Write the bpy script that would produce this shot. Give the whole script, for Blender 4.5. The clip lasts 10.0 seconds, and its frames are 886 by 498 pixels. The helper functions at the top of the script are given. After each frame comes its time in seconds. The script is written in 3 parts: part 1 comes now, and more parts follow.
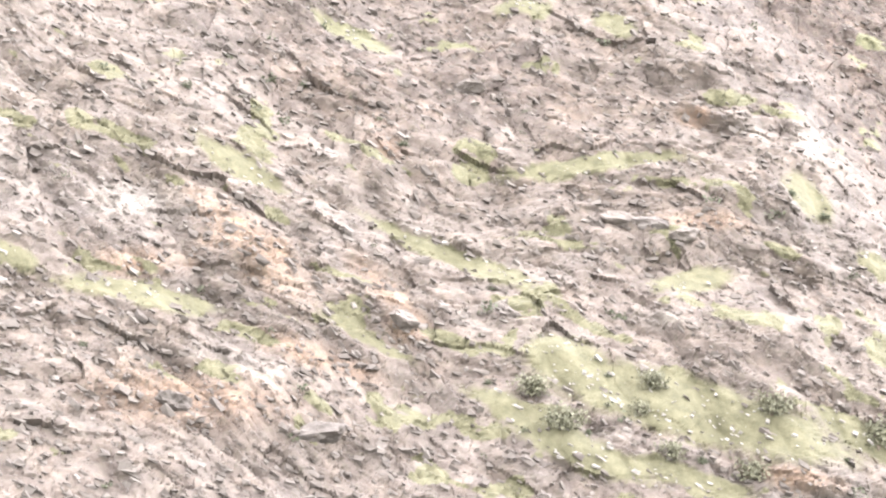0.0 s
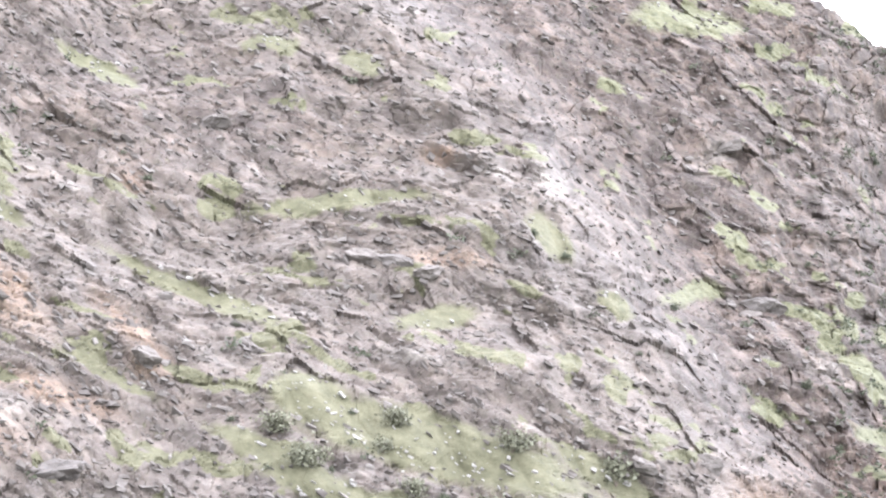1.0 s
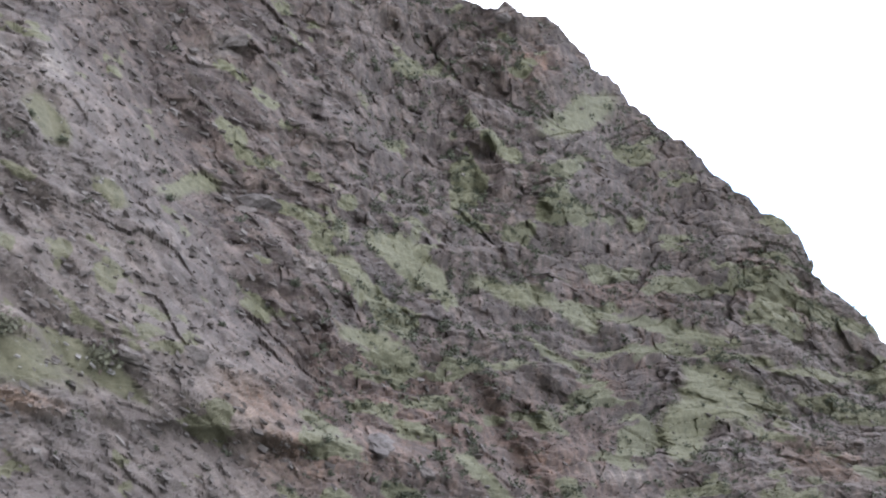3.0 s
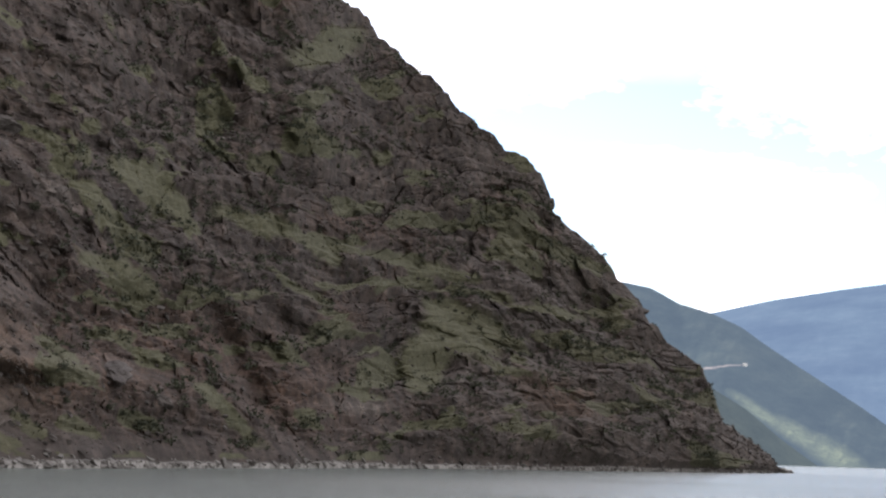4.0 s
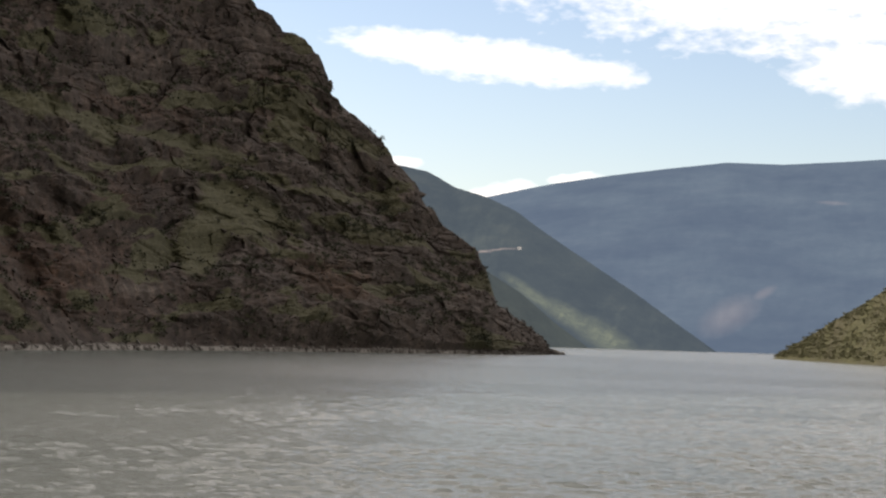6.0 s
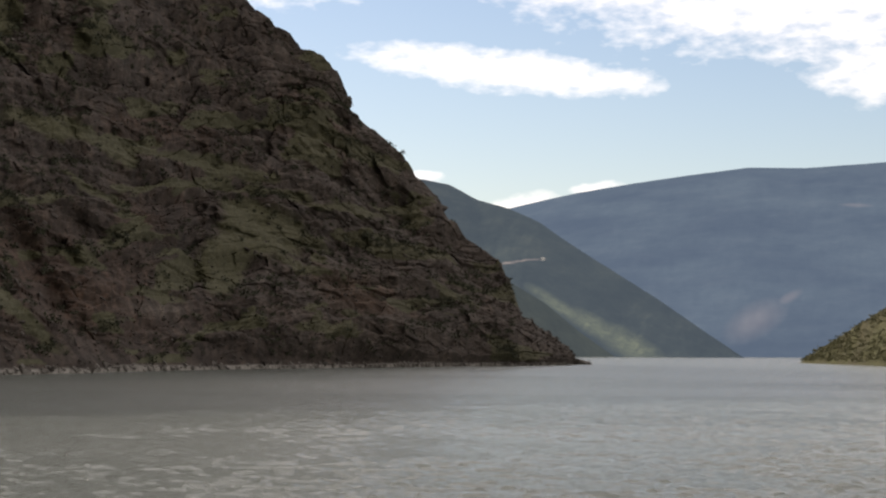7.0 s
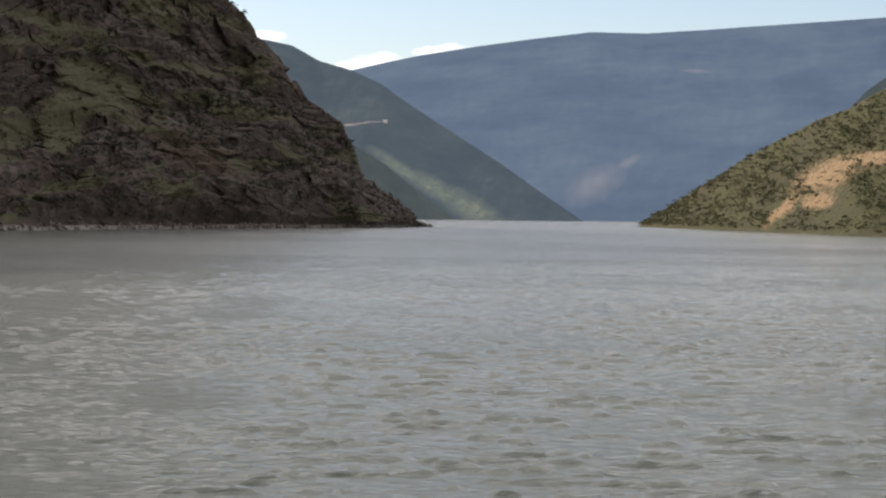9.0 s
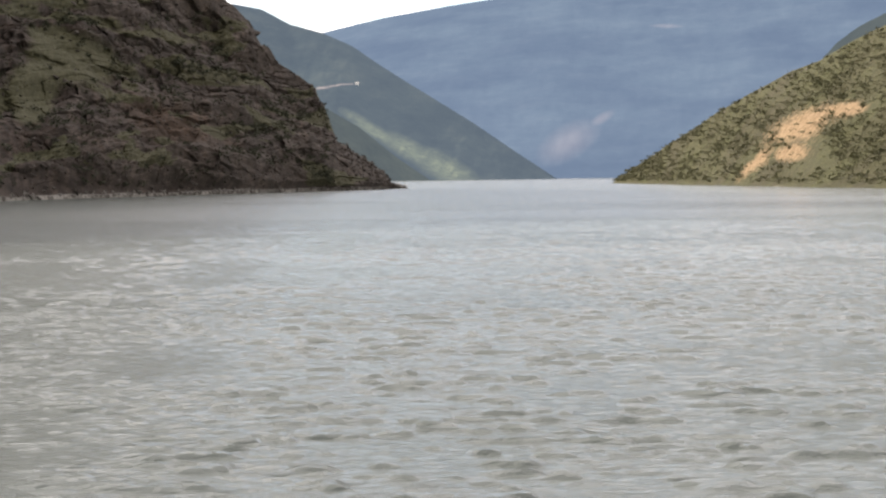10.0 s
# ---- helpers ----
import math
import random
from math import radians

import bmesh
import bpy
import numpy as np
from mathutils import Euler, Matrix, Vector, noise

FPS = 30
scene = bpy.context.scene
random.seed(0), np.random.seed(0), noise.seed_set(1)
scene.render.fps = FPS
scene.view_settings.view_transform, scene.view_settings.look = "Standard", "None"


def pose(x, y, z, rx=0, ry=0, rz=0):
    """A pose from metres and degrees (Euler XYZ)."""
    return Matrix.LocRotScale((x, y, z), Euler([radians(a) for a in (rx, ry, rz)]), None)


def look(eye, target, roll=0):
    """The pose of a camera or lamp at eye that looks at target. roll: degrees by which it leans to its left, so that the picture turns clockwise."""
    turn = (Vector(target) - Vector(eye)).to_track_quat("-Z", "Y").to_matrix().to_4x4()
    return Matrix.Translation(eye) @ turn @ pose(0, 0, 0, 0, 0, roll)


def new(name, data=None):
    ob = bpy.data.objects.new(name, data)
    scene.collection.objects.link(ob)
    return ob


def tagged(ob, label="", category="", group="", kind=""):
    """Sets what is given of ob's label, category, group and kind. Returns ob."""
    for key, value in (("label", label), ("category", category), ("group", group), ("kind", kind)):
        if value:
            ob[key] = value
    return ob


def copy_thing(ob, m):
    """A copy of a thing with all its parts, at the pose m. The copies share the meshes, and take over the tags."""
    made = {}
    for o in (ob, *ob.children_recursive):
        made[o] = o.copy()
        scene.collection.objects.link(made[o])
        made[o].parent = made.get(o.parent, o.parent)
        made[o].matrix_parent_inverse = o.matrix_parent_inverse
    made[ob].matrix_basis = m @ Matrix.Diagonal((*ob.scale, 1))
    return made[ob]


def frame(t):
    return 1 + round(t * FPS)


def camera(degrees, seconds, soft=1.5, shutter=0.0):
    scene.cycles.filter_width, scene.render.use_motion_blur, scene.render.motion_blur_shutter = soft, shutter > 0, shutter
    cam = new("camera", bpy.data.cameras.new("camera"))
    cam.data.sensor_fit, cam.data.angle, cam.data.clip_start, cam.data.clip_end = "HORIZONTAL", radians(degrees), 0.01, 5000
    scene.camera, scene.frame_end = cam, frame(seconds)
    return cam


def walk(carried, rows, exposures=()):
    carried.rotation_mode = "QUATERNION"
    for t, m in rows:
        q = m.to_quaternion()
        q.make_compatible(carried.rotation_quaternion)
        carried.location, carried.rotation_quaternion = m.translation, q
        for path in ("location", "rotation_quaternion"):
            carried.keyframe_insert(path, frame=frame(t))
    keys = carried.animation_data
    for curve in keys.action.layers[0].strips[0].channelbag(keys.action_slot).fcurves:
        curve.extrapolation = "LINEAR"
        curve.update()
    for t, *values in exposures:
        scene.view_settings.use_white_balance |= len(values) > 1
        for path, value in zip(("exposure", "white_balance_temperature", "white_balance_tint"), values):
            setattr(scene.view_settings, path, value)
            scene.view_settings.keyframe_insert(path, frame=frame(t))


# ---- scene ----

# ---------------------------------------------------------------- camera
EYE = 4.0          # metres above the lake
cam = camera(24.90, 10.0, soft=2.2)
# seconds, bearing (clockwise from +y), tilt, lean, all in degrees
TURNS = [
    (0, -40.34, 9.43, -0.37),
    (0.5, -36.83, 9.84, -0.49),
    (1, -32.96, 10.48, 0.32),
    (1.5, -28.67, 10.14, 0.18),
    (2, -25.31, 9.51, 0.11),
    (2.5, -22.24, 9.30, -0.28),
    (2.7, -20.56, 8.34, -0.55),
    (3.8, -13.00, 6.50, -1.94),
    (4, -11.06, 5.73, -1.88),
    (4.5, -9.29, 4.32, -1.59),
    (5, -8.90, 2.47, -1.60),
    (5.5, -5.53, 2.19, -2.30),
    (6, -4.58, 2.59, -1.90),
    (6.2, -4.90, 2.84, -1.76),
    (7.3, -5.14, 2.96, -0.14),
    (7.5, -4.86, 2.49, -0.22),
    (8, -3.83, 1.63, -0.04),
    (8.5, -3.33, 1.20, -0.40),
    (9, -0.70, -0.94, -0.77),
    (9.5, 0.02, -1.32, -0.50),
    (10, 0.00, -2.06, 0.58)]


def aim(bearing, tilt, lean):
    return pose(0, 0, EYE, 90 + tilt, 0, -bearing) @ pose(0, 0, 0, 0, 0, -lean)


walk(cam, [(t, aim(a, b, c)) for t, a, b, c in TURNS],
     exposures=[(0.0, 4.45, 6450, 14), (0.6, 4.35, 6150, 13), (1.0, 4.15, 5850, 14), (1.5, 3.1, 5800, 15), (2.7, 2.9, 5650, 14),
                (3.8, 1.6, 6200, 16), (4.4, 0.7, 6600, 16), (5.0, 0.8, 6900, 16), (5.5, 0.6, 7150, 16), (7.5, 0.22, 7100, 16), (8.0, 0.5, 6950, 15),
                (8.5, 0.45, 6900, 15), (9.0, 0.35, 6850, 16), (9.5, 0.3, 6850, 16), (10.0, 1.0, 6900, 16)])

# ---------------------------------------------------------------- world and sun
SUN_EL, SUN_AZ = 28.0, -60.0     # degrees; bearing clockwise from +y
world = bpy.data.worlds.new("sky")
scene.world = world
world.use_nodes = True
wt = world.node_tree
for n in list(wt.nodes):
    wt.nodes.remove(n)


def math_node(tree, op, a, b=None, c=None, clamp=False):
    n = tree.nodes.new("ShaderNodeMath")
    n.operation, n.use_clamp = op, clamp
    for i, v in enumerate((a, b, c)):
        if v is None:
            continue
        if isinstance(v, (int, float)):
            n.inputs[i].default_value = v
        else:
            tree.links.new(v, n.inputs[i])
    return n.outputs[0]


def build_sky():
    t = wt
    out = t.nodes.new("ShaderNodeOutputWorld")
    bg = t.nodes.new("ShaderNodeBackground")
    sky = t.nodes.new("ShaderNodeTexSky")
    sky.sky_type, sky.sun_disc = "NISHITA", False
    sky.sun_elevation, sky.sun_rotation = radians(SUN_EL), radians(SUN_AZ)
    sky.air_density, sky.dust_density, sky.altitude = 1.0, 0.6, 200
    gain = t.nodes.new("ShaderNodeMix")
    gain.data_type, gain.blend_type = "RGBA", "MULTIPLY"
    gain.inputs[0].default_value = 1.0
    gain.inputs[7].default_value = (SKY_GAIN * 0.92, SKY_GAIN * 0.95, SKY_GAIN * 1.04, 1)
    t.links.new(sky.outputs[0], gain.inputs[6])
    co = t.nodes.new("ShaderNodeTexCoord")
    sep = t.nodes.new("ShaderNodeSeparateXYZ")
    t.links.new(co.outputs["Generated"], sep.inputs[0])
    deg = 180 / math.pi
    az = math_node(t, "MULTIPLY", math_node(t, "ARCTAN2", sep.outputs[0], sep.outputs[1]), deg)
    el = math_node(t, "MULTIPLY", math_node(t, "ARCSINE", sep.outputs[2]), deg)
    flat = t.nodes.new("ShaderNodeCombineXYZ")
    t.links.new(az, flat.inputs[0])
    t.links.new(math_node(t, "MULTIPLY", el, 2.2), flat.inputs[1])

    def noise_out(scale, detail, rough=0.55, src=None):
        n = t.nodes.new("ShaderNodeTexNoise")
        n.inputs["Scale"].default_value, n.inputs["Detail"].default_value = scale, detail
        n.inputs["Roughness"].default_value = rough
        t.links.new(src or flat.outputs[0], n.inputs["Vector"])
        return n.outputs[0]
    wob = math_node(t, "SUBTRACT", noise_out(0.55, 4), 0.5)
    wob2 = math_node(t, "SUBTRACT", noise_out(1.7, 3), 0.5)
    edge = math_node(t, "MULTIPLY_ADD", wob, 1.9, math_node(t, "MULTIPLY", wob2, 1.1))
    total = None
    # bearing, height, half length, half thickness, slope
    for a0, e0, hl, hs, sl in ((-3.6, 8.05, 5.0, 0.68, -0.10), (6.0, 10.5, 10.5, 2.5, -0.05), (-10.0, 11.4, 5.5, 1.7, 0.1),
                               (7.8, 7.8, 3.0, 1.15, -0.1), (-3.0, 4.25, 1.1, 0.34, 0.12), (-0.8, 4.7, 0.9, 0.22, 0.1),
                               (-5.8, 5.0, 0.6, 0.2, 0.0)):
        da = math_node(t, "SUBTRACT", az, a0)
        de = math_node(t, "SUBTRACT", math_node(t, "SUBTRACT", el, e0), math_node(t, "MULTIPLY", da, sl))
        qa = math_node(t, "POWER", math_node(t, "ABSOLUTE", math_node(t, "DIVIDE", da, hl)), 2.4)
        qe = math_node(t, "POWER", math_node(t, "ABSOLUTE", math_node(t, "DIVIDE", de, hs)), 2.0)
        m = math_node(t, "SUBTRACT", math_node(t, "ADD", 1.0, edge), math_node(t, "ADD", qa, qe))
        m = math_node(t, "MULTIPLY", m, 0.8, clamp=True)
        total = m if total is None else math_node(t, "MAXIMUM", total, m)
    # broken cloud over the rest of the sky
    high = math_node(t, "MULTIPLY", math_node(t, "SUBTRACT", el, 10.5), 0.3, clamp=True)
    side = math_node(t, "MULTIPLY", math_node(t, "SUBTRACT", math_node(t, "ABSOLUTE", math_node(t, "ADD", az, 0.0)), 15.0), 0.1, clamp=True)
    away = math_node(t, "MAXIMUM", high, math_node(t, "MULTIPLY", side, math_node(t, "MULTIPLY", el, 0.25, clamp=True)))
    broken = noise_out(2.6, 7, 0.6, co.outputs["Generated"])
    broken = math_node(t, "MULTIPLY", math_node(t, "SUBTRACT", broken, 0.30), 6.0, clamp=True)
    total = math_node(t, "MAXIMUM", total, math_node(t, "MULTIPLY", broken, away), clamp=True)
    shade = t.nodes.new("ShaderNodeMix")
    shade.data_type = "RGBA"
    shade.inputs[6].default_value = (*(CLOUD * v for v in (0.78, 0.80, 0.83)), 1)
    shade.inputs[7].default_value = (*(CLOUD * v for v in (1.0, 0.985, 0.965)), 1)
    t.links.new(math_node(t, "MULTIPLY_ADD", wob2, 2.2, 0.7, clamp=True), shade.inputs[0])
    # cloud is bright low over the valley ahead, heavy and grey overhead and behind
    ahead = math_node(t, "MULTIPLY_ADD", math_node(t, "COSINE", math_node(t, "MULTIPLY", az, math.pi / 180)), 0.5, 0.5)
    lowness = math_node(t, "SUBTRACT", 1.0, math_node(t, "MULTIPLY", math_node(t, "SUBTRACT", el, 35.0), 1 / 34, clamp=True))
    light = math_node(t, "MULTIPLY_ADD", math_node(t, "MULTIPLY", math_node(t, "POWER", ahead, 1.5), lowness), 0.56, 0.44)
    grey = t.nodes.new("ShaderNodeVectorMath")
    grey.operation = "SCALE"
    t.links.new(shade.outputs[2], grey.inputs[0])
    t.links.new(light, grey.inputs["Scale"])
    mix = t.nodes.new("ShaderNodeMix")
    mix.data_type = "RGBA"
    t.links.new(math_node(t, "MULTIPLY", total, 0.94), mix.inputs[0])
    t.links.new(gain.outputs[2], mix.inputs[6])
    t.links.new(grey.outputs[0], mix.inputs[7])
    t.links.new(mix.outputs[2], bg.inputs[0])
    bg.inputs[1].default_value = SKY_STRENGTH
    t.links.new(bg.outputs[0], out.inputs[0])


SKY_STRENGTH = 0.12
SKY_GAIN = 0.96
CLOUD = 11.0
build_sky()

sun_data = bpy.data.lights.new("sun", "SUN")
sun_data.energy, sun_data.angle, sun_data.color = 2.6, radians(1.5), (1.0, 0.93, 0.82)
sun = new("sun", sun_data)
sun_way = Vector((math.sin(radians(SUN_AZ)) * math.cos(radians(SUN_EL)), math.cos(radians(SUN_AZ)) * math.cos(radians(SUN_EL)), math.sin(radians(SUN_EL))))
sun.matrix_world = look(sun_way * 500, (0, 0, 0))


# ---------------------------------------------------------------- materials
class Mat:
    """A node material with small helpers."""

    def __init__(self, name, rough=0.9, spec=0.3):
        self.m = bpy.data.materials.new(name)
        self.m.use_nodes = True
        self.t = self.m.node_tree
        self.b = self.t.nodes["Principled BSDF"]
        self.b.inputs["Roughness"].default_value = rough
        self.b.inputs["Specular IOR Level"].default_value = spec
        self.pos = self.t.nodes.new("ShaderNodeNewGeometry").outputs["Position"]

    def mapped(self, rot=(0, 0, 0), scale=(1, 1, 1)):
        n = self.t.nodes.new("ShaderNodeMapping")
        n.inputs["Rotation"].default_value = [radians(a) for a in rot]
        n.inputs["Scale"].default_value = scale
        self.t.links.new(self.pos, n.inputs["Vector"])
        return n.outputs[0]

    def noise(self, scale, detail=4, rough=0.6, vec=None, kind="FBM"):
        n = self.t.nodes.new("ShaderNodeTexNoise")
        n.noise_type = kind
        n.inputs["Scale"].default_value, n.inputs["Detail"].default_value = scale, detail
        n.inputs["Roughness"].default_value = rough
        self.t.links.new(vec or self.pos, n.inputs["Vector"])
        return n.outputs[0]

    def ramp(self, src, stops):
        n = self.t.nodes.new("ShaderNodeValToRGB")
        e = n.color_ramp.elements
        while len(e) < len(stops):
            e.new(0.5)
        for el, (p, c) in zip(e, stops):
            el.position, el.color = p, (*c, 1) if len(c) == 3 else c
        self.t.links.new(src, n.inputs[0])
        return n.outputs[0]

    def mix(self, fac, a, b, blend="MIX"):
        n = self.t.nodes.new("ShaderNodeMix")
        n.data_type, n.blend_type = "RGBA", blend
        for i, v in ((0, fac), (6, a), (7, b)):
            if isinstance(v, (int, float)):
                n.inputs[i].default_value = v
            elif isinstance(v, tuple):
                n.inputs[i].default_value = (*v, 1)
            else:
                self.t.links.new(v, n.inputs[i])
        return n.outputs[2]

    def math(self, op, a, b=None, c=None, clamp=False):
        return math_node(self.t, op, a, b, c, clamp)

    def attr(self, name):
        n = self.t.nodes.new("ShaderNodeAttribute")
        n.attribute_name = name
        return n.outputs["Fac"]

    def random(self):
        return self.t.nodes.new("ShaderNodeObjectInfo").outputs["Random"]

    def island(self):
        return self.t.nodes.new("ShaderNodeNewGeometry").outputs["Random Per Island"]

    def bump(self, height, strength, dist):
        n = self.t.nodes.new("ShaderNodeBump")
        n.inputs["Strength"].default_value, n.inputs["Distance"].default_value = strength, dist
        self.t.links.new(height, n.inputs["Height"])
        self.t.links.new(n.outputs[0], self.b.inputs["Normal"])

    def colour(self, c):
        self.t.links.new(c, self.b.inputs["Base Color"])
        return self.m


def rock_material(name):
    """Tilted beds of grey and brown rock, with grass where the ledges hold soil."""
    k = Mat(name, 0.92, 0.25)
    bed = k.t.nodes.new("ShaderNodeCombineXYZ")
    k.t.links.new(k.math("MULTIPLY", k.attr("bed_u"), 0.3), bed.inputs[0])
    k.t.links.new(k.attr("bed_v"), bed.inputs[1])
    strata = k.noise(0.55, 9, 0.72, bed.outputs[0])
    thin = k.noise(2.3, 5, 0.65, bed.outputs[0])
    grain = k.noise(1.7, 6, 0.7)
    broad = k.noise(0.035, 5, 0.6)
    face = k.math("ADD", k.math("MULTIPLY", strata, 0.5), k.math("ADD", k.math("MULTIPLY", thin, 0.22), k.math("ADD", k.math("MULTIPLY", grain, 0.13), k.math("MULTIPLY", k.attr("tone"), 0.15))))
    grey = k.ramp(face, [(0.36, (0.038, 0.035, 0.036)), (0.46, (0.060, 0.055, 0.055)), (0.55, (0.080, 0.074, 0.073)), (0.66, (0.120, 0.112, 0.109))])
    brown = k.ramp(face, [(0.36, (0.058, 0.046, 0.039)), (0.46, (0.078, 0.063, 0.054)), (0.55, (0.095, 0.079, 0.069)), (0.66, (0.126, 0.109, 0.097))])
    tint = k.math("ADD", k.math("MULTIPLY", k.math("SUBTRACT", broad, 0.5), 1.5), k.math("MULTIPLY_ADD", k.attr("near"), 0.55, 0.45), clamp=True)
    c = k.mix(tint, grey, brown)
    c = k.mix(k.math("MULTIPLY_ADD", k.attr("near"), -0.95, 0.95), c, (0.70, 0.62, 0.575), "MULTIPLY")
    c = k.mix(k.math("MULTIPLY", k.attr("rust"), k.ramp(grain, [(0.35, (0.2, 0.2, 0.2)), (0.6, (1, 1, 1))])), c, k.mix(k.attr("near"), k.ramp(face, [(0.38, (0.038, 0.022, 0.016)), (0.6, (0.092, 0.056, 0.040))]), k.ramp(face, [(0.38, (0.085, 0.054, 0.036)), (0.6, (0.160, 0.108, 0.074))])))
    c = k.mix(k.math("MULTIPLY", k.attr("pale"), k.ramp(grain, [(0.3, (0.25, 0.25, 0.25)), (0.55, (1, 1, 1))])), c, k.ramp(face, [(0.38, (0.12, 0.108, 0.097)), (0.6, (0.25, 0.232, 0.208))]))
    # weathering stains a few metres across
    blotch = k.ramp(k.noise(0.26, 8, 0.68), [(0.36, (0.45, 0.42, 0.40)), (0.5, (0.92, 0.89, 0.86)), (0.64, (1.75, 1.68, 1.58))])
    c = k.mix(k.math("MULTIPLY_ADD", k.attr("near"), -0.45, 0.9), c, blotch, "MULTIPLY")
    sward = k.ramp(k.noise(0.6, 6, 0.7), [(0.3, (0.047, 0.044, 0.025)), (0.5, (0.073, 0.068, 0.040)), (0.7, (0.102, 0.093, 0.058))])
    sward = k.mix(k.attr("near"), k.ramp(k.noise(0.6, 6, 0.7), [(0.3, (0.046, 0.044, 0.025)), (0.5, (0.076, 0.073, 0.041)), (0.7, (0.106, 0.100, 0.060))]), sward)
    lichen = k.ramp(k.noise(0.9, 7, 0.75), [(0.50, (0, 0, 0)), (0.62, (1, 1, 1))])
    c = k.mix(k.math("MULTIPLY", lichen, 0.22), c, (0.055, 0.056, 0.033))
    ragged = k.math("MULTIPLY", k.math("SUBTRACT", k.math("ADD", k.attr("grass"), k.math("MULTIPLY", grain, 0.6)), 0.60), 3.5, clamp=True)
    c = k.mix(ragged, c, sward)
    c = k.mix(k.attr("strand"), c, k.ramp(grain, [(0.3, (0.19, 0.175, 0.157)), (0.6, (0.34, 0.32, 0.29))]))
    k.bump(k.math("ADD", face, k.math("MULTIPLY", grain, 0.3)), 0.7, 0.4)
    return k.colour(c)


def stone_material():
    k = Mat("stone", 0.9, 0.25)
    g = k.noise(1.3, 7, 0.7)
    c = k.ramp(g, [(0.3, (0.055, 0.047, 0.042)), (0.5, (0.084, 0.072, 0.064)), (0.7, (0.120, 0.106, 0.096))])
    c = k.mix(0.6, c, k.ramp(k.island(), [(0.0, (0.065, 0.055, 0.048)), (0.5, (0.085, 0.072, 0.062)), (0.85, (0.105, 0.091, 0.080)), (1.0, (0.18, 0.160, 0.143))]))
    k.bump(g, 0.8, 0.2)
    return k.colour(c)


def boulder_material(name, lo, mid, hi):
    k = Mat(name, 0.9, 0.25)
    g = k.noise(0.8, 8, 0.7, k.mapped((8, 32, 20), (0.5, 0.5, 1.4)))
    c = k.ramp(g, [(0.3, lo), (0.5, mid), (0.7, hi)])
    c = k.mix(k.math("MULTIPLY", k.random(), 0.3), c, (0.11, 0.09, 0.073))
    k.bump(g, 0.9, 0.35)
    return k.colour(c)


def leaf_material(name, dark, light):
    k = Mat(name, 0.75, 0.25)
    c = k.mix(k.island(), dark, light)
    c = k.mix(k.math("MULTIPLY", k.noise(0.35, 4), 0.5), c, tuple(0.55 * v for v in dark))
    return k.colour(c)


def hill_material():
    """The scrub-covered bank: earth, grass and bare orange soil."""
    k = Mat("scrub_bank", 0.95, 0.2)
    g = k.noise(0.5, 7, 0.7)
    b = k.noise(0.04, 5, 0.6)
    c = k.ramp(g, [(0.3, (0.040, 0.039, 0.021)), (0.5, (0.066, 0.062, 0.034)), (0.7, (0.110, 0.098, 0.056))])
    c = k.mix(k.ramp(b, [(0.4, (0, 0, 0)), (0.62, (1, 1, 1))]), c, k.ramp(g, [(0.3, (0.042, 0.046, 0.021)), (0.7, (0.110, 0.110, 0.050))]))
    soil = k.ramp(g, [(0.3, (0.17, 0.115, 0.06)), (0.55, (0.32, 0.225, 0.13)), (0.75, (0.45, 0.34, 0.215))])
    f = k.math("MULTIPLY", k.math("SUBTRACT", k.math("ADD", k.attr("rust"), k.math("MULTIPLY", g, 1.5)), 1.15), 2.0, clamp=True)
    c = k.mix(f, c, soil)
    c = k.mix(k.attr("pale"), c, (0.42, 0.38, 0.32))
    k.bump(g, 0.8, 0.6)
    return k.colour(c)


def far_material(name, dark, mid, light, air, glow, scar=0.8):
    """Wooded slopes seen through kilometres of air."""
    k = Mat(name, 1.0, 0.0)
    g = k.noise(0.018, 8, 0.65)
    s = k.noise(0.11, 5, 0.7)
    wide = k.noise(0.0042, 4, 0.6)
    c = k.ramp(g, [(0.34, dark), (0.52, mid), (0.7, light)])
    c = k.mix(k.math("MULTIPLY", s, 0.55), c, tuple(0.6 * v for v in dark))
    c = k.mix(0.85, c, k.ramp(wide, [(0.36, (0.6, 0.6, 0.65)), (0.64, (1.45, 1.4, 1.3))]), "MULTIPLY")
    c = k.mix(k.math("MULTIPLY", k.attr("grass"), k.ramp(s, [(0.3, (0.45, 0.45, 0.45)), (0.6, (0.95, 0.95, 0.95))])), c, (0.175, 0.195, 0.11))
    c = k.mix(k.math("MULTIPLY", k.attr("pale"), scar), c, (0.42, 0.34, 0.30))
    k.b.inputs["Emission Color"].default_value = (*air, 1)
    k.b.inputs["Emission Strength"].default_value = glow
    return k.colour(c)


def water_material():
    k = Mat("lake_water", 0.16, 0.5)
    k.b.inputs["IOR"].default_value = 1.33
    k.b.inputs["Base Color"].default_value = (0.108, 0.125, 0.112, 1)
    v = k.mapped((0, 0, 0), (0.8, 2.0, 1))
    fine = k.noise(2.2, 5, 0.65, v)
    swell = k.noise(1.0, 3, 0.55, v)
    gust = k.ramp(k.noise(0.012, 3, 0.5, k.mapped((0, 0, 15), (0.5, 1.8, 1))), [(0.35, (0.35, 0.35, 0.35)), (0.65, (1, 1, 1))])
    h = k.math("MULTIPLY", k.math("ADD", fine, k.math("MULTIPLY", swell, 1.2)), gust)
    k.bump(h, 0.8, 0.36)
    return k.m


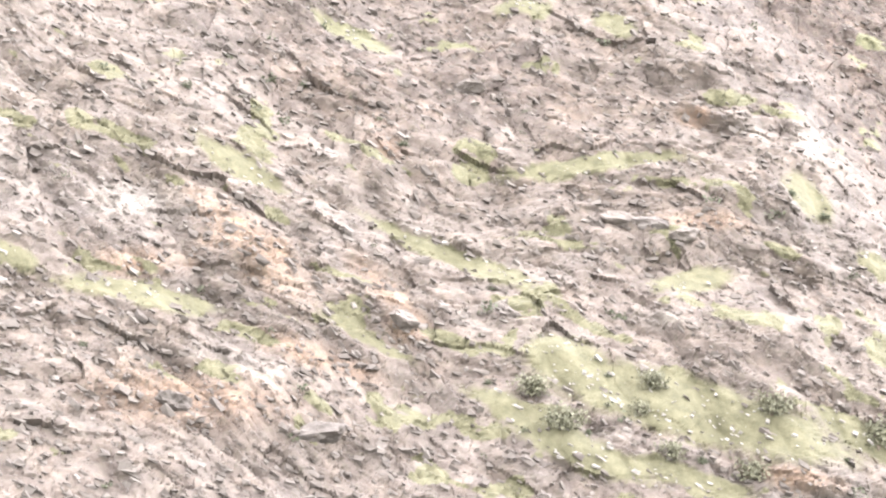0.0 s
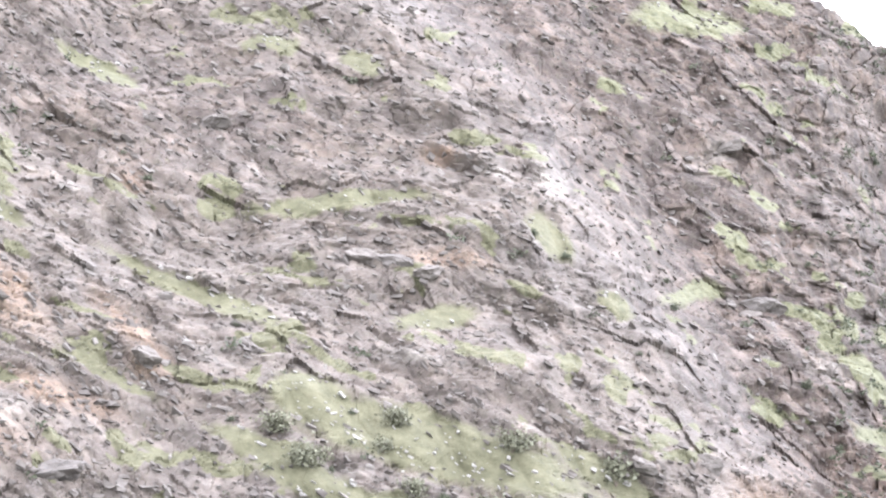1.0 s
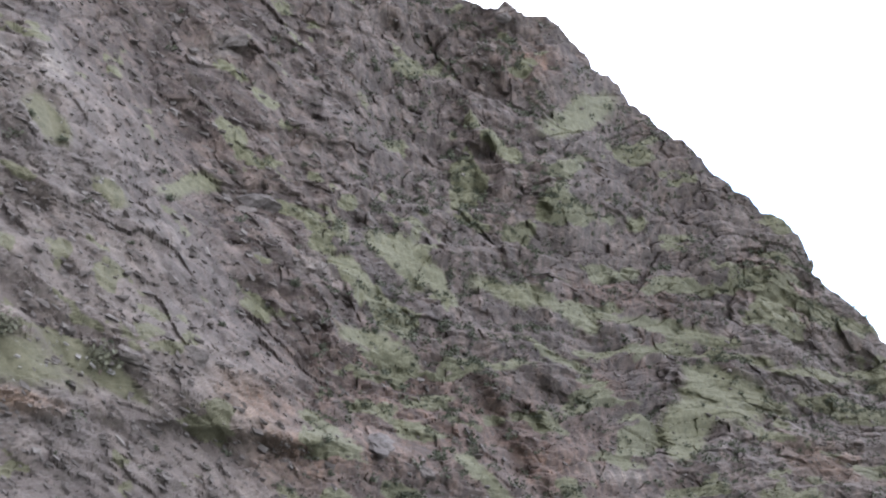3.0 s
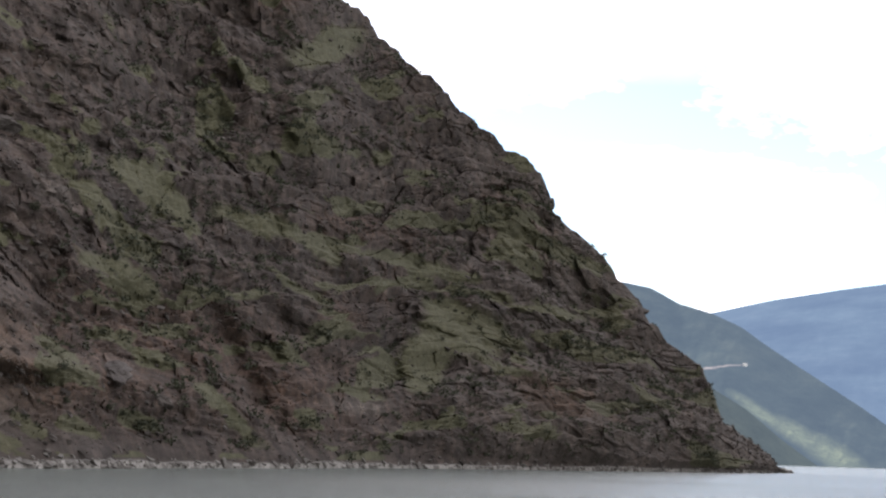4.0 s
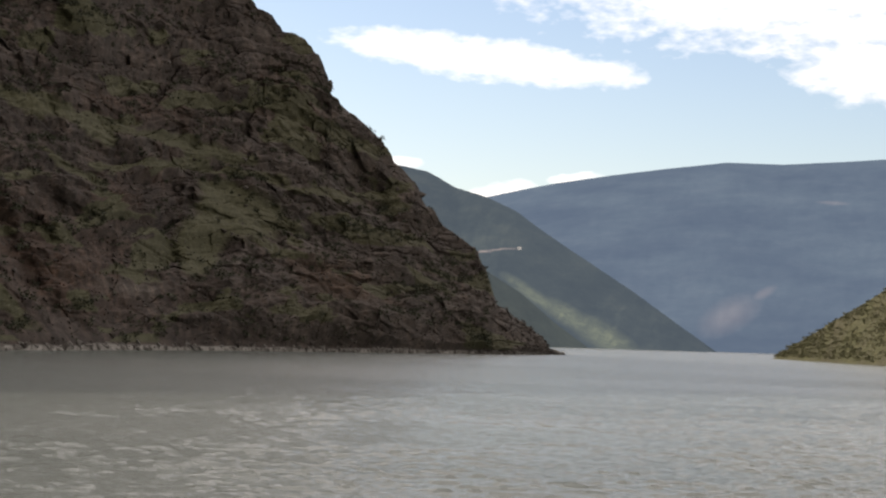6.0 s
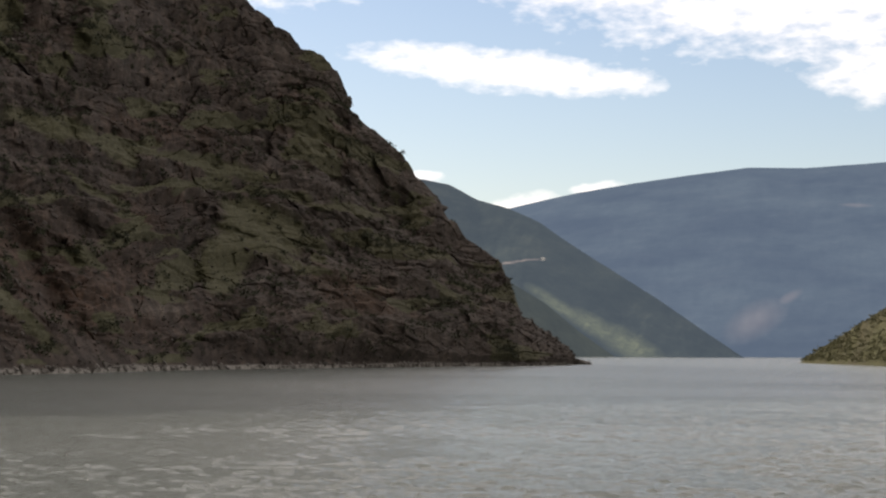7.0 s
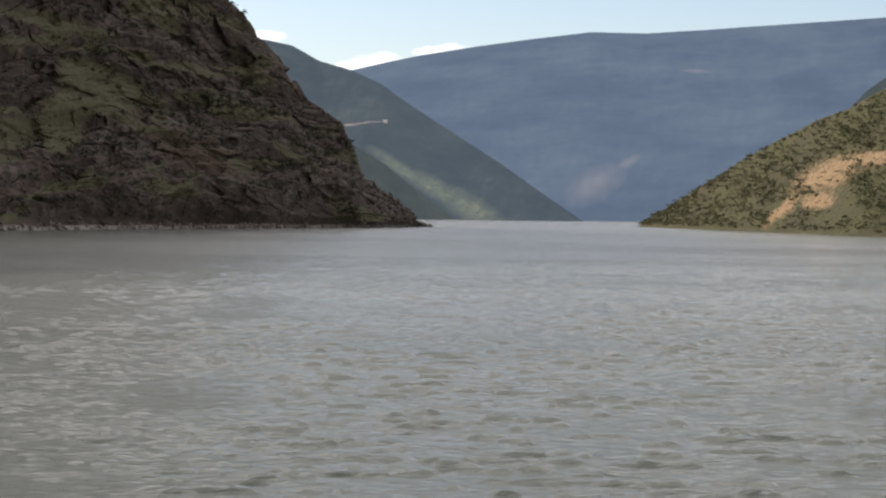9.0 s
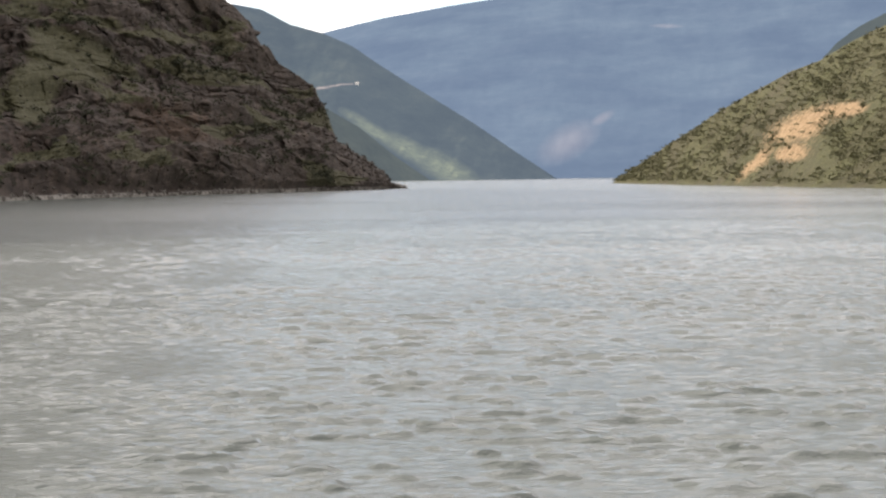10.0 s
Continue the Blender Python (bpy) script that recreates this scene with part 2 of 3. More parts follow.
ROCK = rock_material("layered_rock")
STONE = stone_material()
BOULDER = boulder_material("weathered_boulder", (0.052, 0.045, 0.041), (0.086, 0.074, 0.066), (0.125, 0.111, 0.100))
PALE = boulder_material("bleached_boulder", (0.13, 0.118, 0.107), (0.22, 0.204, 0.185), (0.34, 0.323, 0.295))
LEAF = leaf_material("shrub_leaves", (0.040, 0.044, 0.027), (0.078, 0.082, 0.050))
LEAF_DRY = leaf_material("dry_shrub_leaves", (0.085, 0.083, 0.054), (0.130, 0.124, 0.082))
LEAF_BANK = leaf_material("broom_leaves", (0.090, 0.094, 0.046), (0.175, 0.168, 0.088))
WOOD = boulder_material("shrub_wood", (0.06, 0.045, 0.035), (0.11, 0.085, 0.065), (0.17, 0.14, 0.11))
BANK = hill_material()
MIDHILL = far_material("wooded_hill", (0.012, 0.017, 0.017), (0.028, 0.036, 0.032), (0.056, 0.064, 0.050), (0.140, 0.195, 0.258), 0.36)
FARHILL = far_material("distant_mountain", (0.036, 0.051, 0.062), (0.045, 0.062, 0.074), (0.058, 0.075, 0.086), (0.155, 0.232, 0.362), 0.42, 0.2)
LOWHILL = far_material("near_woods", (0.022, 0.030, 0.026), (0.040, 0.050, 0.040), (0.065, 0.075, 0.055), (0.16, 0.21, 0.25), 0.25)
WATER = water_material()


# ---------------------------------------------------------------- noise and shapes
def vnoise(x, y, seed):
    xi, yi = np.floor(x), np.floor(y)
    fx, fy = x - xi, y - yi
    fx, fy = fx * fx * fx * (fx * (fx * 6 - 15) + 10), fy * fy * fy * (fy * (fy * 6 - 15) + 10)
    xi, yi = xi.astype(np.int64), yi.astype(np.int64)

    def h(a, b):
        v = (a * 374761393 + b * 668265263 + seed * 974634577) & 0xFFFFFFFF
        v = ((v ^ (v >> 13)) * 1274126177) & 0xFFFFFFFF
        v = ((v ^ (v >> 16)) * 2246822519) & 0xFFFFFFFF
        return ((v ^ (v >> 15)) & 0xFFFFFF) / float(0xFFFFFF) * 2 - 1
    top = h(xi, yi) * (1 - fx) + h(xi + 1, yi) * fx
    low = h(xi, yi + 1) * (1 - fx) + h(xi + 1, yi + 1) * fx
    return top * (1 - fy) + low * fy


def fbm(x, y, octaves, seed, gain=0.5):
    total, amp, norm = 0, 1.0, 0
    for i in range(octaves):
        total = total + amp * vnoise(x * 2 ** i + 17.3 * i, y * 2 ** i - 9.1 * i, seed + i)
        norm += amp
        amp *= gain
    return total / norm


def ridged(x, y, octaves, seed):
    total, amp, norm = 0, 1.0, 0
    for i in range(octaves):
        total = total + amp * (1 - 2 * np.abs(vnoise(x * 2 ** i + 5.7 * i, y * 2 ** i + 3.1 * i, seed + i)))
        norm += amp
        amp *= 0.5
    return total / norm


def blocks(u, v, seed):
    """Broken blocks on a jittered grid: a height for each, its tilt at the place, and the distance to its cracks."""
    ui, vi = np.floor(u).astype(np.int64), np.floor(v).astype(np.int64)
    best, second = np.full(u.shape, 9.0), np.full(u.shape, 9.0)
    high, tilt = np.zeros(u.shape), np.zeros(u.shape)

    def rnd(a, b, n):
        h = (a * 374761393 + b * 668265263 + (seed * 31 + n) * 974634577) & 0xFFFFFFFF
        h = ((h ^ (h >> 13)) * 1274126177) & 0xFFFFFFFF
        h = ((h ^ (h >> 16)) * 2246822519) & 0xFFFFFFFF
        return ((h ^ (h >> 15)) & 0xFFFFFF) / float(0xFFFFFF)
    for du in (-1, 0, 1):
        for dv in (-1, 0, 1):
            a, b = ui + du, vi + dv
            x, y = u - a - rnd(a, b, 0), v - b - rnd(a, b, 1)
            d = np.hypot(x, y)
            near = d < best
            second = np.where(near, best, np.minimum(second, d))
            high = np.where(near, rnd(a, b, 2), high)
            tilt = np.where(near, x * (rnd(a, b, 3) * 2 - 1) + y * (rnd(a, b, 4) * 2 - 0.6), tilt)
            best = np.where(near, d, best)
    return high, tilt, second - best


def smooth(a, b, v):
    q = np.clip((v - a) / (b - a), 0, 1)
    return q * q * (3 - 2 * q)


def curve(pairs):
    xs, ys = zip(*pairs)
    return lambda v: np.interp(v, xs, ys)


def link_mesh(name, verts, quads, material, attrs=None, flat=True):
    me = bpy.data.meshes.new(name)
    me.vertices.add(len(verts))
    me.vertices.foreach_set("co", np.ascontiguousarray(verts, dtype=np.float32).ravel())
    q = np.ascontiguousarray(quads, dtype=np.int32)
    me.loops.add(q.size)
    me.loops.foreach_set("vertex_index", q.ravel())
    me.polygons.add(len(q))
    me.polygons.foreach_set("loop_start", np.arange(len(q), dtype=np.int32) * q.shape[1])
    me.polygons.foreach_set("use_smooth", np.full(len(q), not flat))
    me.update(calc_edges=True)
    me.validate()
    for key, values in (attrs or {}).items():
        me.attributes.new(key, "FLOAT", "POINT").data.foreach_set("value", np.ascontiguousarray(values, dtype=np.float32).ravel())
    me.materials.append(material)
    return new(name, me)


def part(name, bm, material, parent, label=""):
    me = bpy.data.meshes.new(name)
    bm.to_mesh(me)
    bm.free()
    me.materials.append(material)
    ob = new(name, me)
    ob.parent = parent
    return tagged(ob, label)


def grid_quads(rows, cols):
    i = np.arange(rows * cols).reshape(rows, cols)
    return np.stack([i[:-1, :-1], i[:-1, 1:], i[1:, 1:], i[1:, :-1]], -1).reshape(-1, 4)


class Slope:
    """A mountainside that rises from the lake's shore to its crest and falls away behind; bearings and heights in degrees from the viewpoint."""

    def __init__(self, az, shore, crest, height, rows, back, power=1.0, lowest=-6.0):
        self.az1 = az
        v = np.linspace(0, 1, rows)[:, None]
        a = az[None, :]
        s, r, e = shore(az)[None, :], crest(az)[None, :], height(az)[None, :]
        top = EYE + r * np.tan(np.radians(e))
        d = s + (r - s) * v
        z = top * v ** power
        # a skirt under water and a back slope
        skirt_d, skirt_z = s - 12, np.full_like(s, lowest)
        bv = np.linspace(0.04, 1, 14)[:, None]
        bd = r + back * bv
        bz = top * (1 - bv ** 1.4) + lowest * bv
        self.front = rows
        self.d = np.vstack([skirt_d, d, bd])
        self.z = np.vstack([skirt_z, z, bz])
        self.a = np.broadcast_to(a, self.d.shape).copy()
        self.el = np.degrees(np.arctan2(self.z - EYE, self.d))
        self.fade = np.vstack([np.zeros_like(s), smooth(0.012, 0.06, v) * np.ones_like(a), np.ones_like(bv) * np.ones_like(a) * (1 - bv)])
        self.top = np.vstack([np.zeros_like(s), np.ones_like(a) * v, np.ones_like(bd)])

    def push(self, k):
        """Move along the sight line: k is a share of the distance."""
        k = k * self.fade
        self.d = self.d * (1 + k)
        self.z = EYE + (self.z - EYE) * (1 + k)

    def swell(self, n, up=0.55):
        n = n * self.fade
        self.d = self.d - n * math.sqrt(1 - up * up)
        self.z = self.z + n * up

    def points(self):
        r = np.radians(self.a)
        return np.stack([self.d * np.sin(r), self.d * np.cos(r), self.z], -1)

    def build(self, name, material, attrs, flat=True):
        p = self.points()
        self.p = p
        self.attrs = attrs
        du, dv = np.gradient(p, axis=1), np.gradient(p, axis=0)
        n = np.cross(du, dv)
        self.n = n / (np.linalg.norm(n, axis=-1, keepdims=True) + 1e-9)
        self.seen_a = self.a
        self.seen_e = np.degrees(np.arctan2(self.z - EYE, self.d))
        return link_mesh(name, p.reshape(-1, 3), grid_quads(*self.d.shape), material, {k: v.ravel() for k, v in attrs.items()}, flat)

    def at(self, az, el):
        """The nearest place on the slope in that direction, and its normal."""
        c = int(np.argmin(np.abs(self.az1 - az)))
        off = np.abs(self.seen_e[1:self.front + 1, c] - el)
        rows = np.flatnonzero(off < max(0.06, off.min() + 1e-6))
        r = 1 + int(rows[np.argmin(self.d[1 + rows, c])])
        return self.p[r, c], self.n[r, c]


def patches(a, e, spots):
    """How deep a place lies inside soft-edged ellipses: bearing, height, half length, half width, lean."""
    out = np.zeros_like(a)
    for a0, e0, hl, hs, ang in spots:
        c, s = math.cos(radians(ang)), math.sin(radians(ang))
        x, y = (a - a0) * c + (e - e0) * s, -(a - a0) * s + (e - e0) * c
        out = np.maximum(out, 1.35 - np.sqrt((x / hl) ** 2 + (y / hs) ** 2))
    return out


# ---------------------------------------------------------------- the lake
def build_lake():
    az = np.radians(np.linspace(-28, 19, 380))
    near = 17 * 1.003 ** np.arange(900)
    far = np.geomspace(near[-1] * 1.02, 4950, 60)
    r = np.concatenate([[0.01, 6], near, far])
    a, d = np.meshgrid(az, r)
    x, y = d * np.sin(a), d * np.cos(a)
    z = np.zeros_like(x)
    rng = np.random.RandomState(4)
    for i in range(18):
        wl = 0.22 * 1.07 ** i
        th = radians(rng.normal(4, 26))
        k = 2 * math.pi / wl
        z += 0.0085 * wl * np.sin(k * (x * math.sin(th) + y * math.cos(th)) + rng.rand() * 6.28 + 1.3 * fbm(x / (3 * wl), y / (3 * wl), 2, 60 + i))
    z *= 0.85 + 0.8 * fbm(x / 3.0, y / 6.0, 3, 91)
    # single steeper wavelets, longer across the wind than along it
    gusty = smooth(-0.6, 0.1, fbm(x / 9.0, y / 14.0, 3, 97))
    z += 0.066 * gusty * smooth(0.20, 0.62, fbm(x / 0.85 + 0.3 * fbm(x, y, 2, 95), y / 0.42 + 0.1 * x, 2, 93))
    z *= smooth(260, 100, d) * smooth(0, 0.05, a - az[0]) * smooth(0, 0.05, az[-1] - a)
    verts = [np.stack([x, y, z], -1).reshape(-1, 3)]
    quads = [grid_quads(*x.shape)]
    # the rest of the lake, all round
    az2 = np.linspace(az[-1], az[0] + 2 * math.pi, 90)
    a2, d2 = np.meshgrid(az2, r[::12].tolist() + [4950])
    verts.append(np.stack([d2 * np.sin(a2), d2 * np.cos(a2), 0 * d2], -1).reshape(-1, 3))
    quads.append(grid_quads(*a2.shape) + len(verts[0]))
    ob = link_mesh("water", np.vstack(verts), np.vstack(quads)[:, ::-1], WATER, flat=False)
    tagged(ob, "grey-green lake water ruffled by small wind ripples", "water", kind="structure")


build_lake()

# ---------------------------------------------------------------- the rocky mountain
SHORE = curve([(-60, 190), (-45, 200), (-30, 225), (-21.6, 268), (-18.5, 306), (-15.3, 350), (-12.1, 420), (-8.9, 478), (-5.7, 546), (-2.5, 640), (-1.32, 716), (-0.9, 725)])
CREST = curve([(-60, 315), (-45, 330), (-30, 360), (-22, 400), (-15, 462), (-8, 560), (-3.5, 652), (-1.32, 722), (-0.9, 726)])
SKYLINE = curve([(-60, 19.5), (-40, 19.6), (-30, 19.2), (-24, 18.2), (-22.03, 17.25), (-20.92, 16.4), (-20.26, 15.8), (-19.84, 15.62), (-19.1, 15.0), (-18.52, 14.62),
                 (-18.03, 14.42), (-17.28, 14.24), (-16.98, 14.26), (-16.74, 14.4), (-16.22, 14.1), (-15.56, 14.0), (-15.0, 13.59), (-14.4, 13.12), (-14.2, 12.76), (-13.4, 12.3),
                 (-13.07, 11.82), (-12.53, 11.58), (-12.35, 11.1), (-12.25, 10.95), (-11.75, 10.62), (-11.25, 10.3), (-10.95, 9.92), (-10.15, 9.42), (-9.3, 8.7), (-8.55, 8.17), (-8.17, 7.72),
                 (-7.99, 7.3), (-7.9, 6.84), (-7.6, 6.65), (-7.3, 6.37), (-6.6, 5.82), (-6.3, 5.4), (-6.05, 5.05), (-5.46, 4.58), (-5.22, 3.9), (-4.7, 3.32), (-3.9, 2.86), (-3.66, 2.72),
                 (-3.44, 2.2), (-3.17, 1.55), (-2.97, 1.0), (-2.51, 0.66), (-1.95, 0.33), (-1.63, -0.08), (-1.32, -0.3), (-0.9, -0.6)])
# the brow of the nearer spur: height -> bearing
BROW = curve([(-1, -15.0), (0.05, -15.7), (1.0, -17.2), (1.7, -19.6), (2.4, -23.2), (3.7, -24.2), (4.5, -25.2), (5.4, -25.95), (6.6, -26.5), (7.7, -27.0), (9.1, -27.85),
              (10.3, -28.4), (11.6, -29.1), (12.7, -29.7), (15.1, -31.5), (16.0, -32.6), (17.6, -34.3), (25, -41)])
MEADOWS = [(-36.3, 3.6, 2.4, 0.5, -22), (-33.4, 2.9, 2.2, 0.35, -14), (-33.2, 4.75, 5.2, 0.9, -17), (-36.6, 6.1, 1.6, 0.75, -22), (-37.6, 4.5, 2.6, 0.45, -27), (-42.5, 6.9, 1.7, 0.24, -30), (-40.0, 9.3, 3.2, 0.28, -22), (-36.0, 11.75, 3.0, 0.26, 3),
           (-33.2, 8.4, 1.3, 0.38, 8), (-28.0, 9.0, 0.8, 0.32, -38), (-25.9, 9.2, 1.0, 0.32, 15), (-38.0, 16.4, 1.0, 0.3, 5), (-35.3, 15.9, 0.8, 0.4, -20),
           (-43.0, 15.6, 1.5, 0.3, -25), (-25.7, 16.9, 1.7, 0.5, -8), (-29.9, 10.9, 1.0, 0.5, -50), (-49.0, 8.0, 2.6, 0.4, -8), (-52.6, 8.9, 1.0, 0.3, -20),
           (-46.2, 11.6, 1.7, 0.36, -25), (-28.4, 3.9, 2.0, 0.45, -30), (-19.6, 7.2, 1.5, 0.45, -35), (-20.2, 4.6, 1.5, 0.35, -28), (-21.2, 6.9, 0.8, 0.3, -30),
           (-18.9, 6.8, 1.2, 0.32, -40), (-14.5, 11.5, 1.3, 0.5, 22), (-16.3, 6.2, 1.6, 0.3, -15), (-14.6, 5.6, 0.9, 0.32, -35), (-12.3, 5.35, 1.6, 0.2, -6), (-10.6, 5.15, 0.8, 0.15, -8),
           (-15.2, 4.4, 1.2, 0.17, -35), (-16.6, 4.1, 0.8, 0.14, 5), (-10.4, 3.3, 1.4, 0.85, -12), (-11.4, 2.1, 0.7, 0.5, 45), (-10.9, 4.0, 0.8, 0.4, 0), (-11.4, 2.7, 0.9, 0.7, 30), (-9.5, 4.55, 0.8, 0.2, -10),
           (-8.2, 4.1, 1.3, 0.2, -8), (-6.8, 4.15, 0.7, 0.15, -15), (-17.0, 0.9, 1.4, 0.24, -40), (-13.3, 1.55, 0.9, 0.13, -8), (-5.1, 1.65, 0.6, 0.14, -20)]
BLEACHED = [(-12.7, 4.65, 0.75, 0.10, -55), (-18.05, 8.7, 1.1, 0.08, 88), (-10.6, 1.8, 0.7, 0.11, 35), (-18.1, 3.8, 0.6, 0.09, -58), (-13.4, 1.2, 1.0, 0.2, -5), (-5.6, 1.4, 0.5, 0.1, 10), (-29.8, 12.65, 0.7, 0.4, -45), (-49.2, 10.6, 1.2, 0.6, 0), (-22.0, 6.8, 0.45, 0.6, 70), (-25.0, 13.1, 0.7, 0.4, 20), (-31.4, 12.9, 0.6, 0.25, -25),
            (-34.0, 7.2, 1.2, 0.2, -10), (-46.0, 6.0, 1.5, 0.5, -15)]
RUSTY = [(-45.2, 9.2, 1.0, 0.5, -40), (-33.0, 13.2, 0.5, 0.35, 30), (-49.0, 8.9, 1.4, 0.4, 0), (-41.3, 7.2, 0.7, 0.4, 0), (-33.0, 10.0, 1.3, 0.3, 0),
         (-15.8, 12.9, 1.0, 0.5, 10), (-42.0, 12.4, 0.5, 0.3, 0), (-30.5, 2.9, 1.5, 0.3, -15), (-23.5, 3.0, 1.6, 0.6, -20), (-18.5, 2.8, 1.5, 1.0, -20), (-14.0, 3.5, 1.0, 0.8, 0), (-18.5, 2.6, 4.2, 1.9, -18), (-13.5, 6.3, 2.0, 0.5, -10), (-7.5, 1.4, 1.6, 0.5, -10), (-21.5, 1.6, 2.6, 1.3, -15), (-46.0, 9.5, 2.2, 0.7, -40), (-47.5, 5.2, 3.0, 0.9, 0), (-42.0, 8.3, 1.5, 0.35, -45), (-44.0, 6.4, 2.0, 0.45, -20), (-15.0, 1.6, 2.6, 1.3, -10), (-9.0, 6.4, 1.4, 0.7, -35), (-12.6, 4.4, 0.5, 0.8, 0)]

HOLLOWS = [(-6.1, 1.2, 0.45, 0.25, -20), (-6.9, 1.9, 0.25, 0.5, 10), (-10.4, 5.75, 0.22, 0.2, 0), (-15.2, 0.7, 0.6, 1.0, 30), (-16.4, 2.4, 0.6, 0.8, -40), (-15.6, 3.4, 0.8, 0.35, -30),
           (-8.2, 6.6, 0.5, 0.2, -15), (-7.4, 3.5, 0.6, 0.18, -20), (-5.0, 3.9, 0.4, 0.2, -30), (-9.3, 2.3, 0.7, 0.2, -25), (-13.7, 4.6, 0.6, 0.4, -30), (-4.3, 1.4, 0.3, 0.5, 20)]


def build_mountain():
    az = np.arange(-55.5, -1.0, 0.045)
    m = Slope(az, SHORE, CREST, SKYLINE, 480, 190, 1.0)
    a, e = m.a, m.el
    # large forms: the nearer spur stands out before the main face, with its gullies and ribs
    brow = BROW(e) + 0.35 * fbm(a / 1.1, e / 0.8, 4, 3)
    behind = smooth(-0.2, 2.6, a - brow)
    low = smooth(0.2, 3.0, e)
    k = (0.045 + 0.01 * np.exp(-((a - brow - 1.2) / 1.1) ** 2)) * behind * low - 0.03 * np.exp(-((a - brow + 1.2) / 2.2) ** 2) * low
    bend = 0.7 * fbm(a / 2.5, e / 1.6, 4, 7)
    k += 0.009 * np.exp(-((a + 18.15 - 0.07 * (e - 10) + bend) / 0.7) ** 2) * smooth(6, 8.5, e) * smooth(16, 13.5, e)
    k -= 0.02 * np.exp(-((a + 16.3 + bend) / 1.5) ** 2) * smooth(7, 10, e)
    k += 0.022 * np.exp(-((a + 16.2 + 0.7 * (e - 1.5) + 0.5 * bend) / 0.45) ** 2) * smooth(4.5, 2.2, e)
    k += 0.010 * np.exp(-((a + 12.3 + 0.3 * bend) / 0.36) ** 2) * smooth(1.6, 2.5, e) * smooth(4.6, 4.0, e)
    k += 0.012 * ridged(a / 3.2 + 0.5 * e / 3.2, e / 5.0, 3, 9) * low
    # hollows under the ledges of the main face
    k += 0.008 * smooth(0.05, 0.42, fbm(a * 0.75, e * 1.5 + 0.25 * a, 4, 15)) * low * smooth(-28, -20, a) * (1 - smooth(0.75, 0.95, m.top))
    k += 0.008 * np.clip(patches(a, e, HOLLOWS), 0, 1)
    m.push(k)
    # relief in metres, along and across the tilted beds
    x, y = a * 8.0, e * 8.0
    # the beds lie flatter in the middle of the spur and steepen towards the main face
    fall = np.interp(az, [-46, -41, -38, -31, -27, -23, -18, 0], [0.45, 0.40, 0.25, 0.24, 0.60, 0.50, 0.22, 0.15])
    drop = np.cumsum(fall) * (az[1] - az[0]) * 8.0
    warp = 5 * fbm(x / 40, y / 40, 3, 11) + 9 * fbm(x / 75, y / 55, 2, 13)
    along, across = 0.92 * x - 0.35 * y * (1 - 0.6 * smooth(-24, -16, a)), 0.9 * (y + drop[None, :]) + warp
    crestless = 1 - 0.4 * smooth(0.86, 1.0, m.top)
    grass = patches(a + 0.25 * fbm(x / 5, y / 5, 4, 41), e + 0.2 * fbm(x / 5, y / 5, 4, 47), MEADOWS)
    mottle = fbm(along / 12, across / 4.6, 5, 51)
    cover = 0.02 + 0.19 * smooth(-30, -20, a) * smooth(13, 6, e) + 0.11 * smooth(-13, -8, a)
    grass = np.clip(np.maximum(grass, 0.95 * smooth(0.34 - cover, 0.50 - cover, mottle)), 0, 1)
    calm = 1 - (0.86 - 0.3 * smooth(-28, -25, a)) * smooth(0.3, 0.7, patches(a + 0.2 * fbm(x / 5, y / 5, 3, 43), e, MEADOWS))
    big = 7.0 * fbm(x / 55, y / 42, 3, 21) + 4.5 * fbm(along / 30, across / 11, 3, 25)
    size = m.d / 430

    def broken(pu, pv, seed, step, slant, crack):
        wu, wv = along / pu + 0.5 * fbm(x / pu, y / pu, 3, seed), across / pv + 0.6 * fbm(x / pu, y / pu, 3, seed + 4)
        h, t, c = blocks(wu, wv, seed)
        return step * (h - 0.5) + slant * t - crack * smooth(0.16, 0.0, c), h
    ledge = ridged(along / 21, across / 5.5, 4, 31)
    lumps = fbm(along / 6.0, across / 3.6, 4, 39)
    coarse, tone1 = broken(23, 6.5, 81, 2.8, 2.8, 0.25)
    middle, tone2 = broken(8.5, 2.3, 83, 1.7, 1.7, 0.3)
    small, tone3 = broken(3.4, 1.1, 87, 0.7, 0.75, 0.15)
    tone = 0.3 * tone1 + 0.4 * tone2 + 0.3 * tone3
    m.swell(big * crestless * size, 0.2)
    # the main face is rounder and lumpier than the spur, with shelves nearly level
    face = smooth(-27, -17, a)
    knob = 5.2 * fbm(along / 11.0, across / 5.5, 5, 99, 0.52) + 1.6 * ridged((x + 0.5 * y) / 9, (y - 0.1 * x) / 3.4, 3, 95)
    m.swell((1.2 * ledge * (1 - 0.5 * face) + 1.2 * lumps * (1 - face) + coarse * 0.68 + middle * (0.62 + 0.45 * face)
             + small * 0.7 + knob * face) * calm * size * (0.85 + 0.15 * face) * (0.3 + 0.7 * crestless), 0.3)
    ground = m.points()
    z = ground[..., 2]
    pale = 0.34 * np.clip(patches(a + 0.2 * fbm(x / 3, y / 3, 3, 57), e, BLEACHED), 0, 1)
    band = 1.15 + 0.5 * fbm(x / 6, y / 30, 3, 61)
    strand = smooth(band, band - 0.35, z) * smooth(-26, -22, a) * smooth(-1.4, -1.9, a)
    rust = 0.8 * np.clip(patches(a + 0.4 * fbm(x / 4, y / 4, 3, 67), e, RUSTY), 0, 1)
    grass = grass * smooth(1.0, 2.2, z)
